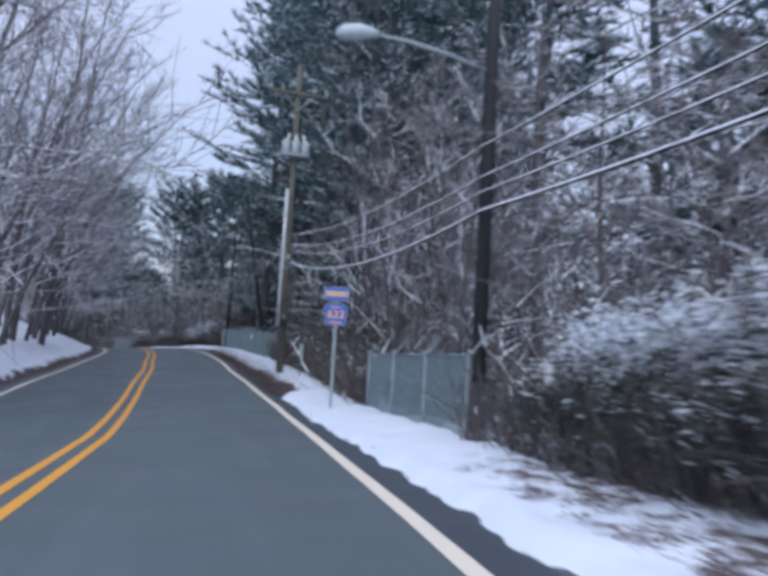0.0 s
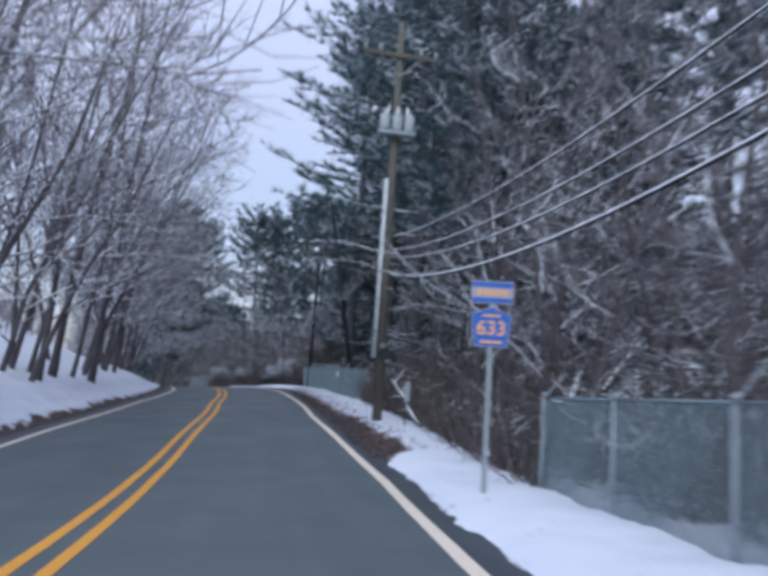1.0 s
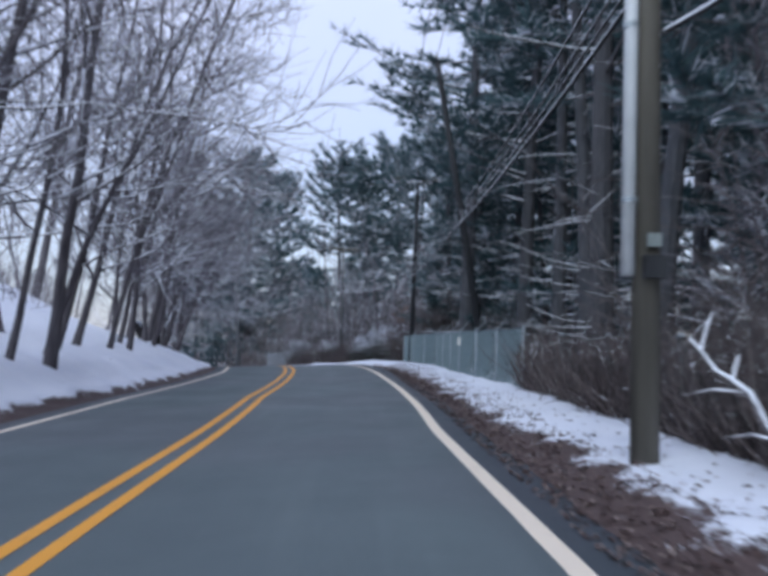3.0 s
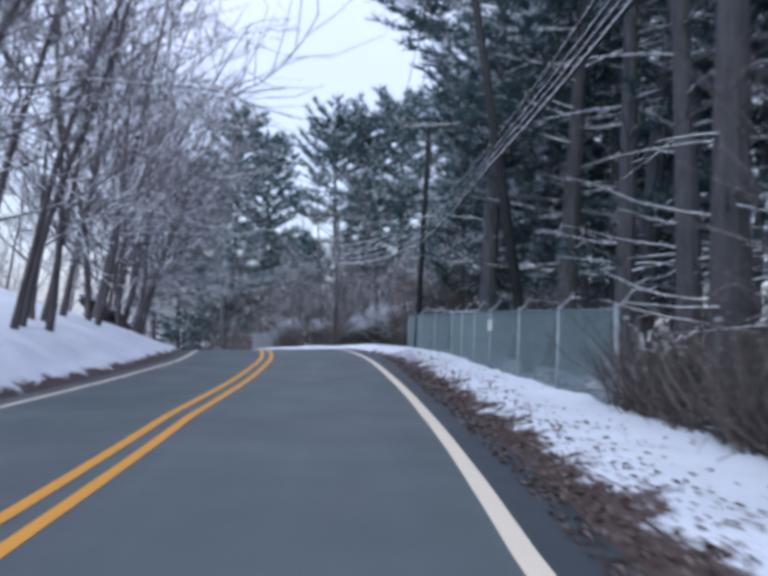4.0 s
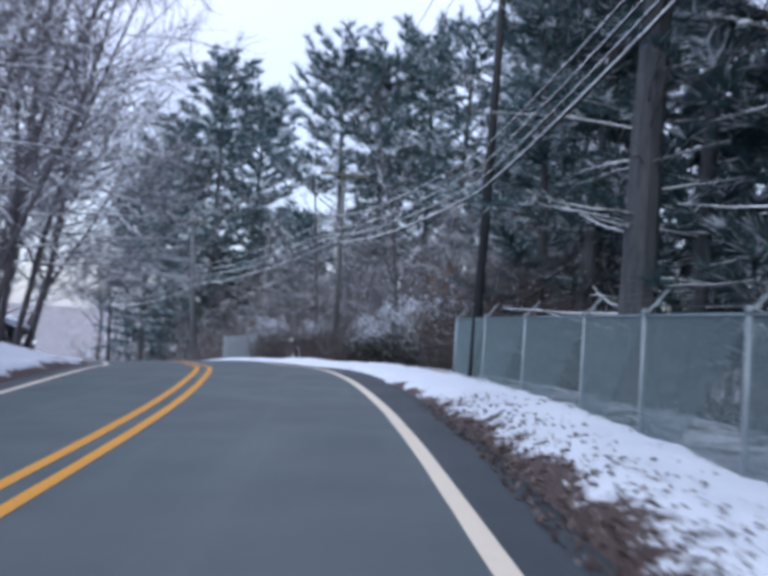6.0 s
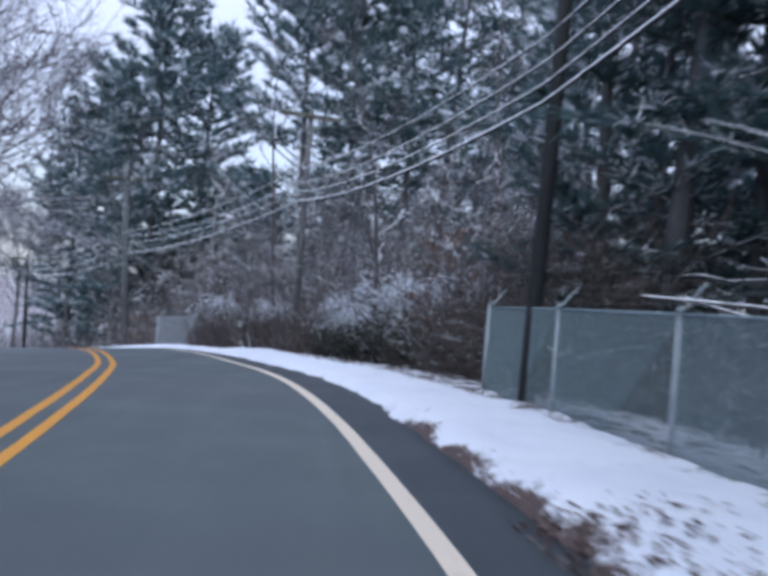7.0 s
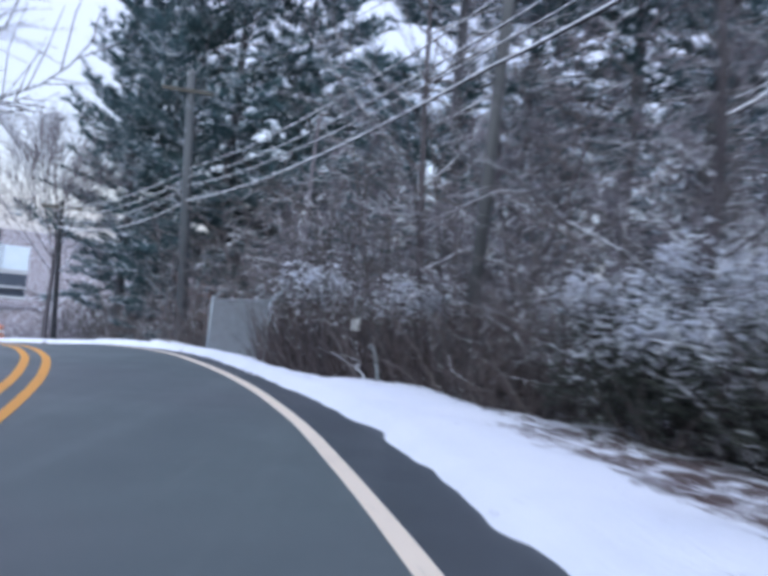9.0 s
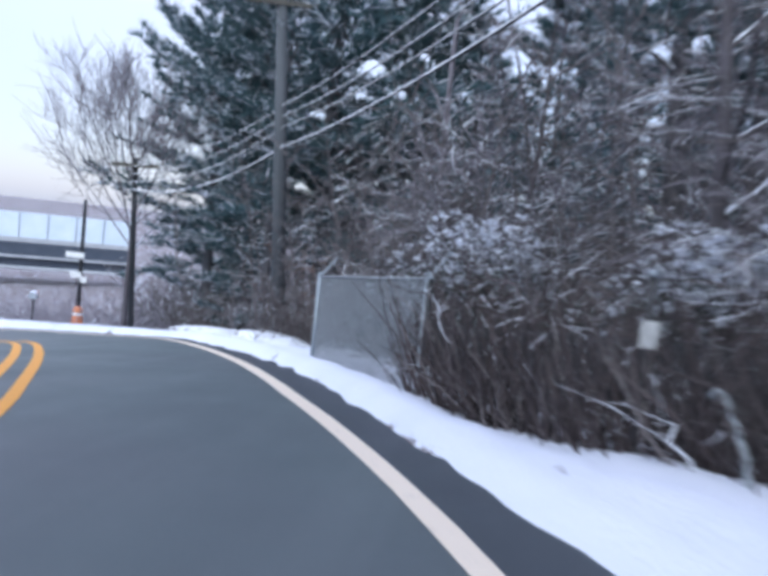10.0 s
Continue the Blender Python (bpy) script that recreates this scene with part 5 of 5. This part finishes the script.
def fallen_branch(a, b, r0, seed, label="broken snow-dusted branch lying among the brush"):
    r = random.Random(seed)
    a, b = Vector(a), Vector(b)
    n = 9
    pts = [a.lerp(b, k / n) - a + Vector((r.gauss(0, 0.03), r.gauss(0, 0.03), r.gauss(0, 0.03))) for k in range(n + 1)]
    ob = holder("fallen_branch", Matrix.Translation(a), label, "branch", "fallen branches")
    part("stem", Shape().tube(pts, taper(r0, r0 * 0.35, n), 7), BARK_LADEN, ob, smooth=True)
    for k in (3, 5, 6, 8):
        tip = pts[k] + side_dir(r, b - a, 0.8) * r.uniform(0.3, 0.8)
        part("side_shoot", Shape().tube([pts[k], pts[k].lerp(tip, 0.5) + Vector((0, 0, 0.04)), tip], [r0 * 0.4, r0 * 0.3, r0 * 0.12], 5), BARK_LADEN, ob)


fallen_branch((4.5, 25.0, -0.05), (3.98, 26.3, 1.05), 0.05, 1)
for s, u, ds, du, h, r0 in [(18.6, 3.2, 1.6, 0.5, 1.1, 0.035), (13.0, 4.4, 1.2, 0.8, 1.3, 0.04), (8.4, 3.9, 1.4, 0.3, 0.9, 0.035), (69.0, 3.0, 0.7, 0.1, 0.75, 0.03), (71.2, 2.75, 1.0, 0.1, 0.5, 0.03), (66.6, 4.3, 1.6, 0.5, 0.8, 0.035)]:
    a, b = at_su(s, u), at_su(s + ds, u + du)
    fallen_branch((a[0], a[1], a[2] + 0.03), (b[0], b[1], b[2] + h), r0 * 0.6, int(s * 10))


def bent_pipe():
    """A pale pipe bent over at its top, leaning out of the vines."""
    x, y, z = at_su(68.95, 3.08)
    ob = holder("bent_pipe", pose(x, y, z), "pale bent pipe leaning out of the vines", "pipe")
    lx, ly, _ = at_su(68.75, 3.1)
    d = Vector((lx - x, ly - y, 0))
    pts = [d * 1.4 + Vector((0, 0, -0.1)), d + Vector((0, 0, 0.28)), d * 0.35 + Vector((0, 0, 0.50)), Vector((0, 0, 0.60)), -d * 0.25 + Vector((0, 0, 0.61)), -d * 0.5 + Vector((0, 0, 0.56))]
    part("pipe", Shape().tube(pts, [0.019] * 6, 8), CANGREY, ob, smooth=True)


bent_pipe()
SNOWPILE = make_bark("ploughed_snow", (0.10, 0.08, 0.075), (0.24, 0.21, 0.20), 0.35, 1.1, 3)
x, y, z = at_su(81, 3.6)
boulder("ploughed_snow", x, y, 1.5, 0.9, 0.26, 3.0, "low heap of ploughed snow with dark debris", "snow heap", SNOWPILE)
x, y, z = at_su(84.5, 4.4)
boulder("ploughed_snow", x, y, 1.7, 0.9, 0.24, 4.0, "low heap of ploughed snow with dark debris", "snow heap", SNOWPILE)


def traffic_barrel(x, y):
    z = ground_at(x, y)
    top = holder("traffic_barrel", pose(x, y, z) @ Matrix.Scale(0.8, 4), "orange traffic barrel at the roadside bend", "traffic barrel")
    part("body", Shape().tube([(0, 0, 0.0), (0, 0, 0.1), (0, 0, 0.5), (0, 0, 0.95), (0, 0, 1.05)], [0.34, 0.29, 0.26, 0.22, 0.16], 14), ORANGE, top, smooth=True)
    part("band", Shape().tube([(0, 0, 0.62), (0, 0, 0.76)], [0.257, 0.247], 14), TAG, top, smooth=True)


def overpass(cx, cy, z, turn, length):
    top = holder("overpass", pose(cx, cy, z, 0, 0, turn), "distant highway overpass with pale barrier panels and dark girders", "bridge")
    h = length / 2
    part("deck", Shape().box(-h, -4, 0.0, h, 4, 0.5, None, 0.05), CONCRETE, top)
    part("girder", Shape().box(-h, -3.9, -1.5, h, -3.5, -0.02), GIRDER, top, "dark painted girder")
    part("girder", Shape().box(-h, 3.5, -1.5, h, 3.9, -0.02), GIRDER, top, "dark painted girder")
    part("ledge", Shape().box(-h, -4.2, -1.75, h, -3.4, -1.5), CONCRETE, top)
    part("pipe", Shape().tube([(-h, -4.3, -2.9), (h, -4.3, -2.9)], [0.18, 0.18], 8), CONCRETE, top)
    part("girder", Shape().box(-h, -3.6, -2.9, h, -3.3, -1.76), GIRDER, top, "dark painted girder")
    n = int(length / 3)
    for k in range(n):
        a = -h + k * 3.0
        part("barrier_panel", Shape().box(a + 0.04, -4.0, 0.52, a + 2.96, -3.85, 3.4), BARRIER, top)
        part("barrier_post", Shape().box(a - 0.05, -4.08, 0.5, a + 0.05, -3.8, 3.5), GALV, top)
    for k in (-0.3, 0.0, 0.3):
        part("pier", Shape().box(k * length - 0.6, -3.2, -9.0, k * length + 0.6, 3.2, -1.5, None, 0.2), CONCRETE, top)


def mailbox(x, y):
    """A roadside mailbox on a post, snow on its rounded top."""
    top = holder("mailbox", pose(x, y, ground_at(x, y), 0, 0, 20), "grey mailbox on a wooden post capped with snow", "mailbox")
    part("post", Shape().box(-0.05, -0.05, -0.3, 0.05, 0.05, 1.15, None, 0.01), POLEDARK, top)
    arch = [(-0.14, 0.0), (-0.14, 0.16), (-0.10, 0.25), (0.0, 0.29), (0.10, 0.25), (0.14, 0.16), (0.14, 0.0)]
    box = Shape()
    box.v = [(a, b, 1.15 + h) for b in (-0.3, 0.3) for a, h in arch]
    box.f = [tuple(range(7)), tuple(range(13, 6, -1))] + [(k, 7 + k, 7 + (k + 1) % 7, (k + 1) % 7) for k in range(7)]
    body = part("body", box, CANGREY, top)
    part("flag", Shape().box(0.145, 0.05, 1.3, 0.16, 0.1, 1.55, None, 0.0), ORANGE, body)
    cap = Shape()
    cap.v = [(a * 1.05, b, 1.15 + h + g) for b, g in ((-0.31, 0.0), (0.0, 0.05), (0.31, 0.0)) for a, h in arch[1:6]]
    cap.w = [1.0] * 15
    cap.f = [(r * 5 + k, r * 5 + 5 + k, r * 5 + 6 + k, r * 5 + k + 1) for r in range(2) for k in range(4)]
    part("snow_cap", cap, VERGE, top, "rounded snow cap", smooth=True)


mailbox(-22.2, 95.0)


traffic_barrel(-18.9, 93.0)
overpass(-86.88, 129.39, -4.7, 32.0, 90.0)


# brush on the slope below the overpass: nobody could count its stems
def slope_brush():
    r = random.Random(9)
    sh = Shape()
    for _ in range(6500):
        x, y = r.uniform(-60, -8), r.uniform(90, 122)
        if to_su((x, y))[0][1] < 6.5:
            continue
        z = ground_at_far(x, y)
        sh.tube(bent(r, (x, y, z - 0.1), (r.gauss(0, 0.8), r.gauss(0, 0.8), 1), r.uniform(0.8, 2.6), 2, 0.4, 0.0), taper(0.02, 0.008, 2), 3, False)
    ob = new("slope_brush", sh.mesh("slope_brush", BARK_TWIG))
    tagged(ob, "thin grey brush on the far slope under snow", "brush", kind="stuff")


def ground_at_far(x, y):
    a = to_su((x, y))[0]
    k = float(smooth01((abs(a[1]) - 40) / 200))
    return float(land(*a)) * (1 - k) - 12.0 * k


slope_brush()


# thin brush on the crest of the left bank, too many stems to count
def bank_brush():
    r = random.Random(19)
    sh = Shape()
    for _ in range(4200):
        x, y, z = at_su(r.uniform(2, 66), -r.uniform(11.5, 26))
        sh.tube(bent(r, (x, y, z - 0.1), (r.gauss(0, 0.5), r.gauss(0, 0.5), 1), r.uniform(0.8, 3.0), 2, 0.35, 0.0), taper(0.018, 0.007, 2), 3, False)
    tagged(new("bank_brush", sh.mesh("bank_brush", BARK_TWIG)), "thin grey brush dusted with snow behind the bank", "brush", kind="stuff")


bank_brush()


# saplings and thin stems between the trees behind the fences, too many to count
def thicket():
    r = random.Random(29)
    sh = Shape()
    for k in range(1000):
        s = r.uniform(58, 86) if k < 760 else r.uniform(4, 36)
        u = 4.6 + 9.5 * r.random() ** 1.2
        if 58 < s < 66:
            u += 2.4
        x, y, z = at_su(s, u)
        h = r.uniform(1.6, 6.2) if k % 3 else r.uniform(1.0, 2.4)
        sp = bent(r, (x, y, z - 0.15), (r.gauss(0, 0.16), r.gauss(0, 0.16), 1), h, 5, 0.09, 0.02)
        r0 = 0.006 + 0.0042 * h
        sh.tube(sp, taper(r0, 0.005, 5), 4, False)
        for _ in range(int(4 + 2.6 * h)):
            i = r.uniform(0.7, 4.95)
            o = sp[int(i)].lerp(sp[int(i) + 1], i - int(i))
            d = side_dir(r, Vector((0, 0, 1)), r.uniform(0.6, 1.6))
            bp = bent(r, o, d, r.uniform(0.3, 0.38 * h + 0.3), 3, 0.2, 0.03)
            sh.tube(bp, taper(r0 * 0.5 + 0.002, 0.004, 3), 3, False)
            sh.tube(bent(r, bp[1], side_dir(r, d, 0.7), r.uniform(0.2, 0.6), 2, 0.2, 0.02), taper(0.0055, 0.003, 2), 3, False)
    tagged(new("thicket", sh.mesh("thicket", THICKET)), "grey-brown thicket of saplings flecked with snow", "thicket", kind="stuff")


thicket()


def dead_stem(x, y, height):
    """A slender dead stem, hooked at its tip."""
    ob = holder("dead_stem", pose(x, y, ground_at(x, y)), "slender pale dead stem hooked at its top", "dead tree")
    part("stem", Shape().tube([(0, 0, -0.3), (0.03, 0, height * 0.4), (-0.02, 0, height * 0.8), (0, 0, height - 0.2), (0.1, 0, height), (0.3, 0.05, height - 0.02)], [0.085, 0.075, 0.065, 0.055, 0.045, 0.03], 7), BARK_TWIG, ob, smooth=True)
    part("twig", Shape().tube([(-0.02, 0, height * 0.7), (-0.4, 0.1, height * 0.78), (-0.7, 0.1, height * 0.8)], [0.03, 0.02, 0.01], 5), BARK_TWIG, ob)


dead_stem(-3.9, 82.0, 7.9)


# fallen leaves on the verge, too many to count
def fallen_leaves():
    r = random.Random(12)
    sh = Shape()
    for _ in range(6000):
        s = r.uniform(20.5, 50)
        e = float(edge_u(s))
        u = e + abs(r.gauss(0, 0.55)) - 0.12
        p, n = along(s)
        x, y = p[0] + n[0] * u, p[1] + n[1] * u
        z = max(right_lift(s, u, x, y, p[2]), asphalt_z(s, u, x, y, p[2]) if u < e + 0.2 else -99) + 0.006
        a, k, h = r.uniform(0, 6.28), r.uniform(0.018, 0.042), r.uniform(0.0, 0.03)
        ca, sa, i = math.cos(a) * k, math.sin(a) * k, len(sh.v)
        sh.v += [(x - ca, y - sa, z), (x + sa * 0.6, y - ca * 0.6, z + h), (x + ca, y + sa, z + h * 0.5), (x - sa * 0.6, y + ca * 0.6, z + h)]
        sh.f.append((i, i + 1, i + 2, i + 3))
    ob = new("fallen_leaves", sh.mesh("fallen_leaves", LEAFM))
    tagged(ob, "wet brown fallen leaves strewn along the asphalt edge", "leaves", kind="stuff")


LEAFM = Mat("fallen_leaf", rough=0.7)
LEAFM = LEAFM.colour(LEAFM.ramp(LEAFM.island(), (0.1, (0.034, 0.021, 0.022)), (0.6, (0.095, 0.055, 0.050)), (0.95, (0.26, 0.205, 0.19)))).m
fallen_leaves()
